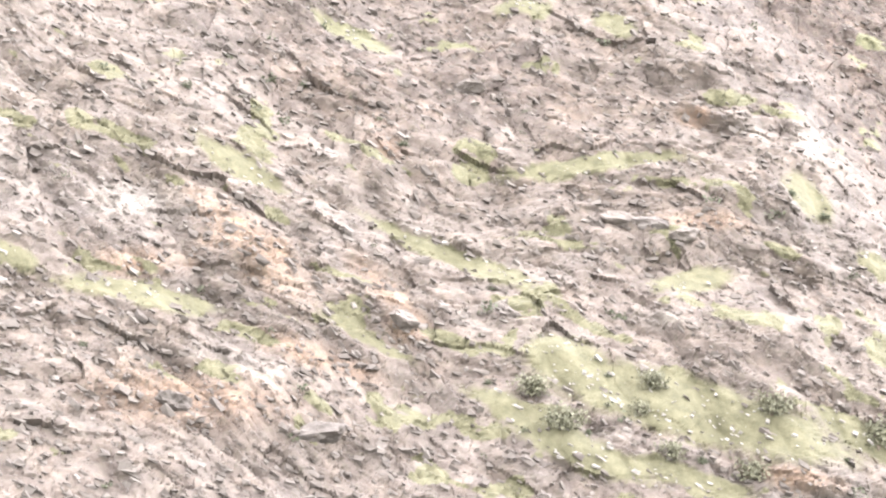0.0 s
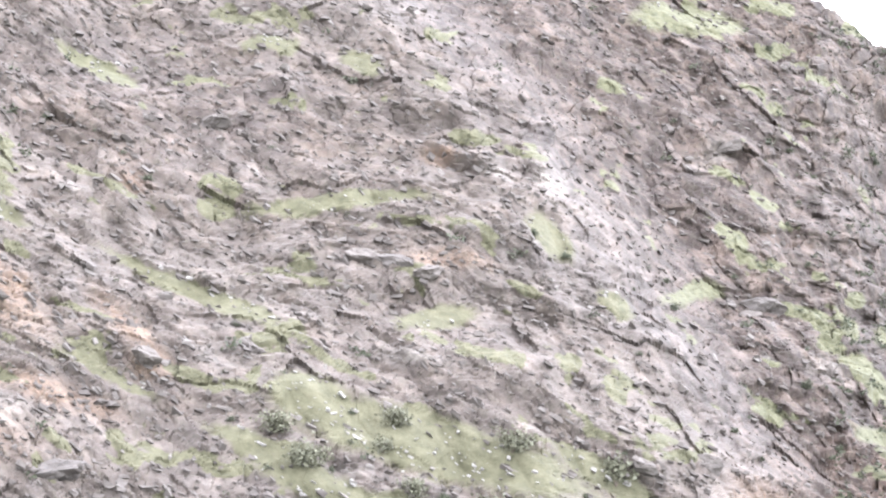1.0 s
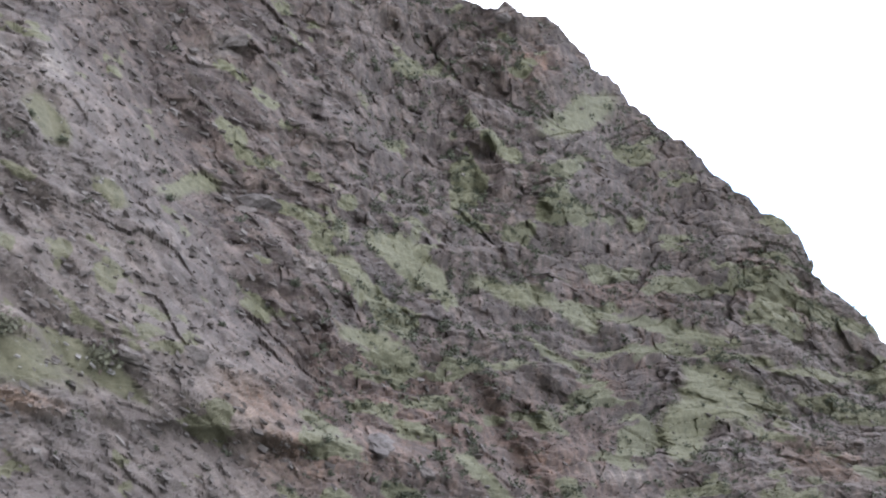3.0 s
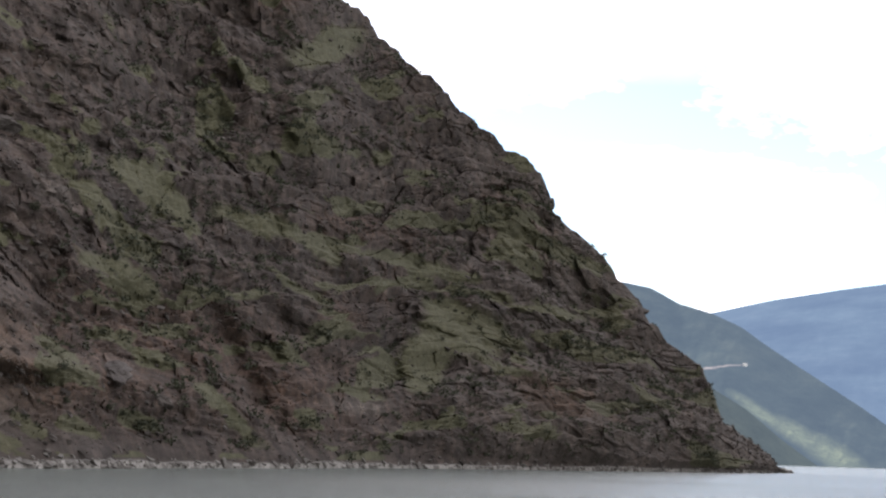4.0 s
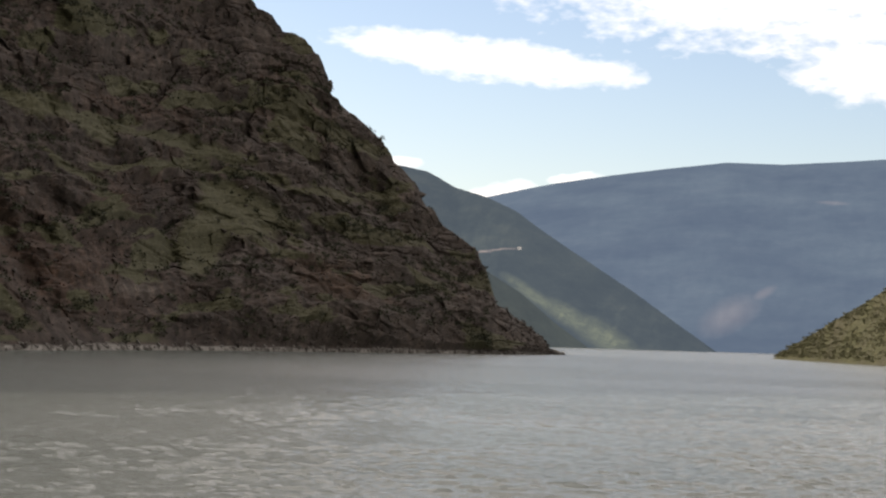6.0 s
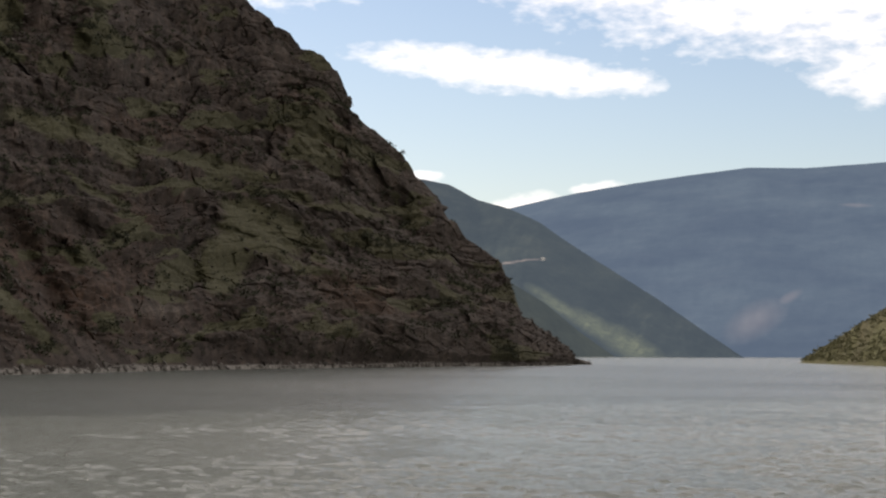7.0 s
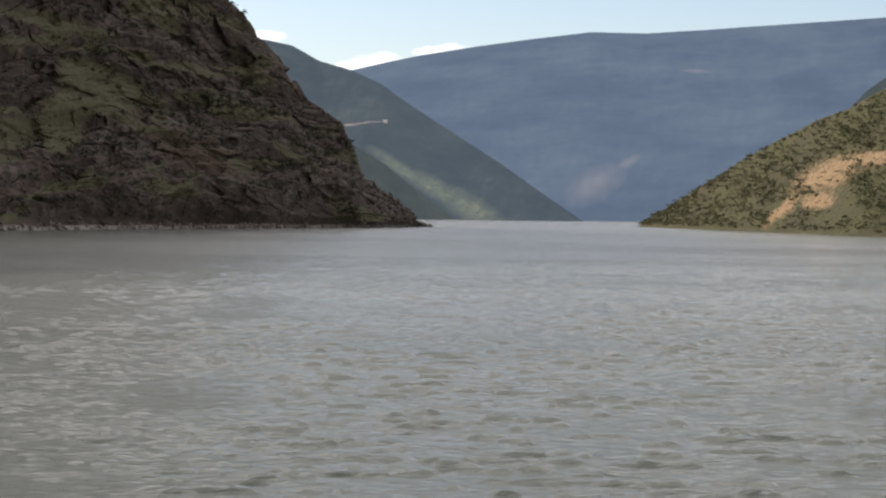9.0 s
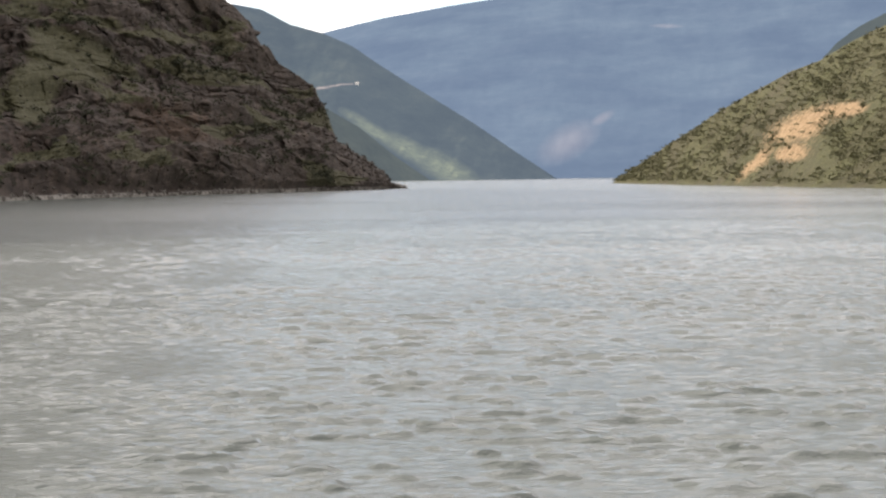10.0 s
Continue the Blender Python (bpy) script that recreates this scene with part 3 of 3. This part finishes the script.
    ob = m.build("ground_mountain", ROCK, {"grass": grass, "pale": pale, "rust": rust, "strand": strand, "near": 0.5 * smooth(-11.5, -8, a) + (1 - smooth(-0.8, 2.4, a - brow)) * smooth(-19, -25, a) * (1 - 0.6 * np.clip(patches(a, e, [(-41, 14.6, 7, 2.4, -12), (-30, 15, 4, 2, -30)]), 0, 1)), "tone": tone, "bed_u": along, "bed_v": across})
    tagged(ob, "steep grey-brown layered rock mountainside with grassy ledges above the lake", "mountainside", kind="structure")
    return m


MOUNTAIN = build_mountain()

# ---------------------------------------------------------------- the other banks
def build_bank():
    az = np.arange(4.6, 34, 0.045)
    shore = curve([(4.6, 1040), (4.9, 1000), (6.7, 795), (8.3, 675), (10.6, 560), (12.5, 509), (20, 400), (34, 300)])
    crest = curve([(4.6, 1045), (4.9, 1004), (6.7, 860), (8.3, 790), (10.6, 720), (12.5, 690), (20, 640), (34, 600)])
    top = curve([(4.6, -0.4), (4.88, -0.2), (5.68, 0.36), (6.65, 0.98), (8.1, 1.92), (9.1, 2.46), (9.87, 2.84), (10.63, 3.14), (11.55, 3.66), (12.48, 4.1), (16, 5.6), (24, 8), (34, 10)])
    m = Slope(az, shore, crest, top, 150, 260, 1.1)
    x, y = m.a * 12, m.el * 12
    m.swell(5.0 * fbm(x / 40, y / 30, 3, 121) * (1 - 0.8 * smooth(0.8, 1.0, m.top)), 0.2)
    m.swell(0.8 * fbm(x / 7, y / 5, 4, 127), 0.6)
    rust = np.clip(patches(m.a + 0.3 * fbm(x / 8, y / 8, 3, 131), m.el, [(10.2, 1.35, 1.35, 0.5, 20), (8.95, 0.35, 0.9, 0.2, 42), (11.3, 1.75, 0.9, 0.3, 8), (9.9, 0.6, 0.5, 0.3, 10)]), 0, 1)
    grass = np.zeros_like(x)
    pale = smooth(0.7, 0.3, m.z) * smooth(0.0, 0.4, fbm(x / 9, y / 9, 3, 133)) * 0.5 * np.exp(-((m.a - 8.8) / 0.6) ** 2)
    ob = m.build("ground_bank", BANK, {"grass": grass, "pale": pale, "rust": rust})
    tagged(ob, "scrub-covered lake bank with bare orange soil", "hillside", kind="structure")
    return m


BANK_SLOPE = build_bank()


def build_far(name, az, shore, crest, top, material, label, category, rough, spots=(), scars=(), back=500, seed=200):
    m = Slope(az, shore, crest, top, 110, back, 1.0)
    x, y = m.a * 40, m.el * 40
    m.swell(rough * (14 * fbm(x / 60, y / 90, 4, seed) + 5 * fbm(x / 14, y / 14, 3, seed + 9)) * (1 - 0.85 * smooth(0.85, 1, m.top)), 0.25)
    m.swell(rough * 0.6 * fbm(x / 4, y / 4, 2, seed + 5), 0.7)
    grass = np.clip(patches(m.a, m.el, spots), 0, 1) if spots else np.zeros_like(x)
    pale = np.clip(patches(m.a, m.el, scars), 0, 1) if scars else np.zeros_like(x)
    ob = m.build(name, material, {"grass": grass, "pale": pale, "rust": np.zeros_like(x)}, flat=False)
    tagged(ob, label, category, kind="structure")
    return m


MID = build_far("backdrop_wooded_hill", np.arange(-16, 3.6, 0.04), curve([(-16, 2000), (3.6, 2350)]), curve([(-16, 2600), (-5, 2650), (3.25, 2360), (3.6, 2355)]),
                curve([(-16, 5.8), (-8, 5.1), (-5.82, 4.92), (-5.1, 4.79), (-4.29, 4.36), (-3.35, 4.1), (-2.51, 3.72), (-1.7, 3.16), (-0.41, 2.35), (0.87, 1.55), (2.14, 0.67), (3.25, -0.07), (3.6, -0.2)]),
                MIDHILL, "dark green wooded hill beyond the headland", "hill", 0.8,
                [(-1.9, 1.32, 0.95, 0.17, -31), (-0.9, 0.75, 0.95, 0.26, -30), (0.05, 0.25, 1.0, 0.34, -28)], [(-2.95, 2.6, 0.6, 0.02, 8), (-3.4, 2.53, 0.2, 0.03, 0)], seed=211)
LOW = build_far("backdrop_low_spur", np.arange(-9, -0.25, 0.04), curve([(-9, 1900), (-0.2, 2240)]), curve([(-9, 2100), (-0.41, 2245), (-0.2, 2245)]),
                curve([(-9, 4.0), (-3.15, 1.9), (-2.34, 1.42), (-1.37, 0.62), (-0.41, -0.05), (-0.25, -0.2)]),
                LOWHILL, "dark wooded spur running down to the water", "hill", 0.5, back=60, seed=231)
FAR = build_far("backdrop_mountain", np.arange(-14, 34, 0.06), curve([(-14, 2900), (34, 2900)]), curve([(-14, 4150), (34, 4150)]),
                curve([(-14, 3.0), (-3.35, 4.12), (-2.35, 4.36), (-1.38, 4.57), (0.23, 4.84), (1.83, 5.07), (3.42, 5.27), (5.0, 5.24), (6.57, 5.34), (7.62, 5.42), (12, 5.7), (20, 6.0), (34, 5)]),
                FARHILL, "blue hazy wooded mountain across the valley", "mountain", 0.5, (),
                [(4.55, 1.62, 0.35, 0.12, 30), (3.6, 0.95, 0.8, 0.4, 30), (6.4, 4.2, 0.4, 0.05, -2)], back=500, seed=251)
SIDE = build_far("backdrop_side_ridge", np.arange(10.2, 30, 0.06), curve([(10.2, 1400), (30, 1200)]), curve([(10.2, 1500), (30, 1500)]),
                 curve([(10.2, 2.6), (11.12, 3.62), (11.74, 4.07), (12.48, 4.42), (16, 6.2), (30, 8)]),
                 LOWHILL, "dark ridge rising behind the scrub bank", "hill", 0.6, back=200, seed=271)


# ---------------------------------------------------------------- rocks and shrubs
def spin(rng, n):
    """Random turns as n 3 x 3 matrices."""
    q = rng.normal(size=(n, 4))
    q /= np.linalg.norm(q, axis=1, keepdims=True)
    w, x, y, z = q.T
    return np.stack([np.stack([1 - 2 * (y * y + z * z), 2 * (x * y - z * w), 2 * (x * z + y * w)], -1),
                     np.stack([2 * (x * y + z * w), 1 - 2 * (x * x + z * z), 2 * (y * z - x * w)], -1),
                     np.stack([2 * (x * z - y * w), 2 * (y * z + x * w), 1 - 2 * (x * x + y * y)], -1)], -2)


def pick(slope, rng, n, chance):
    """Places on the front of a slope, by a chance for each of its points."""
    w = np.clip(chance[1:slope.front - 3], 0, None).ravel()
    idx = rng.choice(len(w), n, p=w / w.sum())
    p = slope.p[1:slope.front - 3].reshape(-1, 3)[idx]
    return p + rng.normal(size=p.shape) * 0.25, slope.n[1:slope.front - 3].reshape(-1, 3)[idx], idx


CUBE = np.array([[-1, -1, -1], [1, -1, -1], [1, 1, -1], [-1, 1, -1], [-1, -1, 1], [1, -1, 1], [1, 1, 1], [-1, 1, 1]], float)
CUBE_Q = np.array([[0, 3, 2, 1], [4, 5, 6, 7], [0, 1, 5, 4], [1, 2, 6, 5], [2, 3, 7, 6], [3, 0, 4, 7]])


def slabs(name, slope, rng, n, chance, lo, hi, material, label):
    """Angular blocks lying with the beds."""
    p, nrm, _ = pick(slope, rng, n, chance)
    size = lo * (hi / lo) ** (rng.rand(n) ** 1.8)
    shape = CUBE[None] * np.stack([rng.uniform(0.6, 1.5, n), rng.uniform(0.5, 1.0, n), rng.uniform(0.25, 0.65, n)], -1)[:, None] * 0.5
    shape = shape * (1 + rng.uniform(-0.75, 0.35, (n, 8, 3)))
    # beds dip to the right across the face
    r = np.arctan2(p[:, 0], p[:, 1])
    right = np.stack([np.cos(r), -np.sin(r), np.zeros(n)], -1)
    dip = np.radians(rng.normal(30, 14, n))[:, None]
    u = right * np.cos(dip) + np.array([0, 0, -1.0]) * np.sin(dip)
    out = np.stack([-np.sin(r), -np.cos(r), np.full(n, 0.25)], -1) + 0.3 * rng.normal(size=(n, 3))
    w = np.cross(u, out)
    w /= np.linalg.norm(w, axis=1, keepdims=True)
    v = np.cross(w, u)
    turn = np.stack([u, v, w], -1)
    verts = p[:, None] + np.einsum("nij,nkj->nki", turn, shape * size[:, None, None])
    quads = CUBE_Q[None] + 8 * np.arange(n)[:, None, None]
    ob = link_mesh(name, verts.reshape(-1, 3), quads.reshape(-1, 4), material)
    tagged(ob, label, "rocks", kind="stuff")


def leaf_cards(rng, n, squash=0.75):
    """n small leafy sprays spread through a lumpy crown of radius 1 standing on z = 0."""
    lobes = rng.normal(size=(7, 3)) * (0.42, 0.42, 0.25)
    c = lobes[rng.randint(7, size=n)] + rng.normal(size=(n, 3)) * 0.3
    c[:, 2] = np.abs(c[:, 2] * squash + 0.5)
    quad = np.array([[-1, -0.7, 0], [1, -0.5, 0.2], [0.8, 0.8, 0], [-0.7, 0.6, 0.25]])
    return c, quad


def bushes(name, slope, rng, n, chance, lo, hi, leaves, material, label, category="shrubs", tall=0.8):
    p, nrm, _ = pick(slope, rng, n, chance)
    size = lo * (hi / lo) ** (rng.rand(n) ** 1.6)
    all_v = []
    for i in range(12):
        sel = np.arange(i, n, 12)
        c, quad = leaf_cards(rng, leaves, tall)
        turn = spin(rng, leaves)
        card = c[:, None] + np.einsum("nij,kj->nki", turn, quad) * rng.uniform(0.12, 0.24, leaves)[:, None, None]
        a = rng.rand(len(sel)) * 6.28
        ca, sa = np.cos(a)[:, None, None], np.sin(a)[:, None, None]
        x, y, z = card[None, ..., 0] * 1.0, card[None, ..., 1], card[None, ..., 2]
        v = np.stack([x * ca - y * sa, x * sa + y * ca, z + 0 * ca], -1) * size[sel][:, None, None, None]
        all_v.append((v + p[sel][:, None, None]).reshape(-1, 3))
    verts = np.vstack(all_v)
    ob = link_mesh(name, verts, np.arange(len(verts)).reshape(-1, 4), material)
    tagged(ob, label, category, kind="stuff")


def shrub(seed, material, label, leaves=560, tall=0.8):
    """One shrub: a forked stem and a loose crown, about a metre in radius."""
    rng = np.random.RandomState(seed)
    thing = tagged(new("shrub"), label, "shrub")
    bm = bmesh.new()
    for _ in range(5):
        a, lean = rng.rand() * 6.28, rng.uniform(0.15, 0.5)
        m = Matrix.Translation((0, 0, -0.1)) @ Matrix.Rotation(a, 4, "Z") @ Matrix.Rotation(lean, 4, "Y") @ Matrix.Translation((0, 0, 0.45))
        bmesh.ops.create_cone(bm, cap_ends=True, segments=5, radius1=0.05, radius2=0.015, depth=0.9, matrix=m)
    part("stem", bm, WOOD, thing)
    c, quad = leaf_cards(rng, leaves, tall)
    card = c[:, None] + np.einsum("nij,kj->nki", spin(rng, leaves), quad) * rng.uniform(0.05, 0.11, leaves)[:, None, None]
    crown = link_mesh("crown", card.reshape(-1, 3), np.arange(leaves * 4).reshape(-1, 4), material)
    crown.parent = thing
    return thing


def boulder(seed, material, label, squash=(1.0, 0.8, 0.7)):
    """A cracked, angular block about a metre in radius."""
    rng = random.Random(seed)
    bm = bmesh.new()
    bmesh.ops.create_icosphere(bm, subdivisions=4, radius=1.0)
    cuts = [(Vector((rng.gauss(0, 1), rng.gauss(0, 1), rng.gauss(0, 1))).normalized(), rng.uniform(0.38, 0.8)) for _ in range(16)]
    off = Vector((rng.uniform(-50, 50), 0, 0))
    for v in bm.verts:
        for n, d in cuts:
            over = v.co.dot(n) - d
            if over > 0:
                v.co -= n * over * 0.92
        v.co *= 1 + 0.3 * noise.fractal(v.co * 1.7 + off, 0.8, 2.0, 5)
        v.co = Vector([a * b for a, b in zip(v.co, squash)])
    me = bpy.data.meshes.new("boulder")
    bm.to_mesh(me)
    bm.free()
    me.materials.append(material)
    return tagged(new("boulder", me), label, "boulder")


def put(thing, place, size, turn=0.0, tilt=0.0, sink=0.15, copy=True):
    m = Matrix.Translation(Vector(place) - Vector((0, 0, sink * size))) @ Matrix.Rotation(turn, 4, "Z") @ Matrix.Rotation(tilt, 4, "Y") @ Matrix.Scale(size, 4)
    if copy:
        return copy_thing(thing, m)
    thing.matrix_basis = m
    return thing


RNG = np.random.RandomState(11)
A, E = MOUNTAIN.seen_a, MOUNTAIN.seen_e
G, Z = MOUNTAIN.attrs["grass"], MOUNTAIN.z
IN_VIEW = smooth(-55, -54, A) * (Z > 0.3) * (E < 19)
MEADOW = smooth(0.3, 0.8, patches(A, E, MEADOWS))
slabs("rock_slabs", MOUNTAIN, RNG, 24000, IN_VIEW * (1.05 - 0.95 * G) * (1 - 0.35 * smooth(-27, -20, A)), 0.3, 1.4, STONE, "broken grey rock slabs lying along the tilted beds")
slabs("meadow_stones", MOUNTAIN, RNG, 420, IN_VIEW * MEADOW * smooth(-24, -28, A), 0.25, 0.9, PALE, "small pale stones strewn over the grass")
slabs("shore_stones", MOUNTAIN, RNG, 2500, (Z > -0.1) * (Z < 1.2) * (A > -26), 0.3, 1.4, PALE, "bleached stones along the waterline")
bushes("heath", MOUNTAIN, RNG, 4600, IN_VIEW * smooth(-0.35, 0.45, fbm(A * 8 / 9, E * 8 / 5, 4, 311)) * (0.3 + 0.4 * G) * (0.02 + smooth(-25, -17, A)) * (1 - 0.9 * MEADOW) * (Z > 2) * (A < -3.2), 0.35, 1.5, 34, LEAF, "low dark shrubs growing from the rock ledges")
B = BANK_SLOPE
bushes("bank_scrub", B, RNG, 4200, (B.seen_a < 15) * (B.z > 1) * (1.25 - B.attrs["rust"]) * smooth(-0.7, 0.3, fbm(B.a * 12 / 14, B.el * 12 / 9, 4, 301)), 0.5, 1.9, 24, LEAF_BANK, "dense green scrub covering the bank", tall=0.5)

# single boulders and outcrops that stand out from the slope: bearing, height, size, squash, tilt, bleached
BLOCKS = [boulder(20 + i, BOULDER, "grey-brown weathered rock outcrop on the mountainside", q) for i, q in enumerate(((1.2, 0.8, 0.75), (1.0, 0.9, 0.95), (1.3, 1.0, 0.85), (0.8, 0.8, 1.2)))]
WHITE = [boulder(40 + i, PALE, "pale stone lying on the grass of the slope", q) for i, q in enumerate(((1.1, 0.9, 0.7), (1.3, 0.8, 0.5)))]
used = set()


def rock_at(kind, az, el, size, turn, tilt, group="", label=""):
    place, nrm = MOUNTAIN.at(az, el)
    ob = put(kind, place, size, turn, tilt, 0.3, kind.name in used)
    used.add(kind.name)
    return tagged(ob, label, group=group)


rr = random.Random(5)
for i, (az, el, size, shape, label) in enumerate((
        (-24.3, 8.55, 3.2, 2, "large rounded brown outcrop of cracked rock"), (-23.6, 8.2, 2.6, 0, "large rounded brown outcrop of cracked rock"),
        (-24.7, 8.9, 2.2, 1, "large rounded brown outcrop of cracked rock"), (-23.9, 8.8, 2.4, 2, "large rounded brown outcrop of cracked rock"),
        (-22.0, 6.9, 2.0, 3, "upright grey rock pinnacle on the slope"), (-21.75, 6.55, 1.6, 3, "upright grey rock pinnacle on the slope"),
        (-26.35, 13.8, 2.2, 1, ""), (-24.7, 13.2, 2.3, 0, ""), (-38.7, 7.75, 2.8, 1, "dark cracked boulder above the meadow"),
        (-38.3, 7.6, 2.2, 0, "dark cracked boulder above the meadow"), (-41.4, 7.5, 2.6, 2, ""), (-40.9, 7.3, 2.1, 0, ""), 
        (-35.2, 10.4, 2.3, 2, ""), (-34.2, 10.2, 2.5, 2, ""), (-33.3, 9.9, 2.2, 2, ""), (-45.8, 6.2, 2.6, 0, ""), (-47.9, 5.0, 2.4, 2, ""),
        (-44.0, 4.2, 2.6, 2, ""), (-27.2, 4.3, 2.7, 0, ""), (-25.4, 4.4, 2.8, 1, ""), (-39.6, 14.1, 2.6, 2, "dark purple-grey outcrop of cracked rock"),
        (-38.9, 13.8, 2.0, 0, "dark purple-grey outcrop of cracked rock"), (-29.2, 12.5, 1.8, 3, ""), (-12.4, 10.9, 1.5, 1, ""), (-8.0, 7.3, 2.0, 3, ""),
        (-5.3, 4.3, 1.9, 1, ""), (-3.6, 2.5, 2.2, 3, "dark rock step on the headland's edge"), (-2.0, 0.25, 2.6, 1, "dark rock at the tip of the headland"),
        (-1.75, 0.1, 2.2, 0, "dark rock at the tip of the headland"), (-16.8, 14.1, 2.0, 1, ""), (-20.2, 2.0, 2.4, 2, ""), (-18.9, 1.3, 2.2, 0, ""), (-15.7, 0.3, 2.0, 3, ""))):
    rock_at(BLOCKS[shape], az, el, size * (0.48 if az < -27 else 0.66), rr.uniform(0, 6.3), rr.uniform(-0.3, 0.3), "rock outcrops", label)
for i in range(46):
    az, el = rr.gauss(-34.3, 1.9), 0
    el = 5.3 - 0.3 * (az + 34.3) + rr.gauss(0, 0.45)
    rock_at(WHITE[i % 2], az, el, rr.uniform(0.2, 0.42), rr.uniform(0, 6.3), rr.uniform(-0.3, 0.3), "pale stones on the meadow")
for az, el in ((-33.1, 8.35), (-33.5, 8.2), (-32.9, 8.5), (-31.8, 8.1), (-29.6, 12.5), (-13.6, 12.2), (-22.5, 9.76), (-22.52, 9.6)):
    rock_at(WHITE[0], az, el, rr.uniform(0.5, 0.8), rr.uniform(0, 6.3), 0.2, "pale stones on the meadow")
SHORE_ROCKS = [boulder(60 + i, PALE, "bleached rock at the waterline", (1.2, 0.9, 0.6)) for i in range(2)]
for i in range(70):
    az = rr.uniform(-23, -1.6)
    ob = put(SHORE_ROCKS[i % 2], MOUNTAIN.at(az, math.degrees(math.atan2(0.35 - EYE, SHORE(az))))[0], rr.uniform(0.5, 1.1), rr.uniform(0, 6.3), 0.1, 0.2, i > 1)
    tagged(ob, group="rocks along the shore")

tagged(put(BLOCKS[3], MOUNTAIN.at(-15.2, -0.5)[0], 0.95, 0.4, 0.45, 0.1), "dark leaning rock at the water's edge", group="rock outcrops")

SHRUBS = [shrub(70 + i, LEAF, "dark green rounded shrub growing on the rocky slope") for i in range(3)]
DRY = [shrub(75 + i, LEAF_DRY, "olive-brown rounded shrub on the grassy slope") for i in range(2)]
placed = 0
for i, (az, el, size) in enumerate(((-34.7, 4.75, 1.7), (-33.7, 3.5, 2.1), (-31.0, 4.75, 1.5), (-28.1, 3.75, 1.5), (-31.65, 2.85, 1.3), (-34.15, 5.5, 1.0), (-36.9, 4.4, 1.5), (-37.6, 5.3, 1.1))):
    ob = put(DRY[i % 2], MOUNTAIN.at(az, el)[0], size, rr.uniform(0, 6.3), 0, 0.08, i > 1)
    tagged(ob, group="shrubs on the meadow")
spots = [(-30.3, 10.9, 1.3), (-41.5, 12.4, 1.5), (-29.4, 10.2, 1.4),
         (-36.2, 4.2, 1.5), (-26.5, 9.35, 1.4), (-44.5, 14.0, 2.0), (-47.9, 13.9, 2.1), (-39.0, 5.6, 1.5), (-26.4, 8.7, 1.6), (-22.7, 6.4, 1.9), (-15.7, 11.1, 1.2),
         (-38.9, 8.3, 1.4), (-50.5, 6.5, 1.6), (-33.0, 3.4, 1.7), (-35.6, 5.8, 1.0)]
while len(spots) < 90:
    a = rr.uniform(-30, -3.4)
    spots.append((a, rr.uniform(0.6, 0.9 * float(SKYLINE(a))), rr.uniform(0.9, 1.8)))
for i, (az, el, size) in enumerate(spots):
    ob = put(SHRUBS[i % 3], MOUNTAIN.at(az, el)[0], size * (0.55 if az < -27 else 0.75), rr.uniform(0, 6.3), 0, 0.08, i > 2)
    tagged(ob, group="shrubs on the mountainside")
BROOM = [shrub(80 + i, LEAF_BANK, "olive-green broom bush on the lake bank", 360) for i in range(3)]
for i in range(80):
    az = rr.uniform(5.4, 13.2)
    top = float(np.interp(az, [4.9, 8.1, 12.5, 14], [-0.2, 1.92, 4.1, 4.8]))
    el = top - abs(rr.gauss(0, 0.02)) if i % 2 else rr.uniform(0.0, top)
    ob = put(BROOM[i % 3], BANK_SLOPE.at(az, el)[0], rr.uniform(0.6, 1.15), rr.uniform(0, 6.3), 0, 0.08, i > 2)
    tagged(ob, group="bushes on the bank")


for i in range(30):
    az = 8.0 + 5.0 * (i / 30) + rr.uniform(-0.1, 0.1)
    top = float(np.interp(az, [4.9, 8.1, 9.1, 10.63, 11.55, 12.48, 14], [-0.2, 1.92, 2.46, 3.14, 3.66, 4.1, 4.8]))
    ob = put(SHORE_ROCKS[i % 2], BANK_SLOPE.at(az, top - rr.uniform(0, 0.05))[0], rr.uniform(0.4, 1.1), rr.uniform(0, 6.3), 0.1, 0.1)
    tagged(ob, "pale rock on the crest of the scrub bank", group="pale rocks on the bank's crest")

# the small white building beside the hill track
def build_house():
    place, _ = MID.at(-2.4, 2.69)
    house = tagged(new("house"), "small white building beside the track on the hill", "house")
    bm = bmesh.new()
    bmesh.ops.create_cube(bm, size=1, matrix=Matrix.Translation((0, 0, 1.4)) @ Matrix.Diagonal((7, 4.5, 5.0, 1)))
    bmesh.ops.bevel(bm, geom=bm.edges[:], offset=0.06, segments=1, affect="EDGES")
    plaster = Mat("white_plaster", 0.8)
    g = plaster.noise(0.8, 5)
    wall = part("wall", bm, plaster.colour(plaster.ramp(g, [(0.3, (0.7, 0.69, 0.66)), (0.7, (0.84, 0.83, 0.8))])), house)
    bm = bmesh.new()
    v = [bm.verts.new(c) for c in ((-3.8, -2.6, 3.85), (3.8, -2.6, 3.85), (3.8, 2.6, 3.85), (-3.8, 2.6, 3.85), (-3.8, 0, 5.1), (3.8, 0, 5.1))]
    for f in ((0, 1, 5, 4), (2, 3, 4, 5), (0, 4, 3), (1, 2, 5), (3, 2, 1, 0)):
        bm.faces.new([v[i] for i in f])
    tile = Mat("roof_tile", 0.85)
    part("roof", bm, tile.colour(tile.ramp(tile.noise(1.5, 4), [(0.3, (0.6, 0.58, 0.55)), (0.7, (0.74, 0.72, 0.69))])), house, "pale tiled roof")
    house.matrix_basis = Matrix.Translation(Vector(place)) @ Matrix.Rotation(0.3, 4, "Z") @ Matrix.Scale(0.62, 4)


build_house()
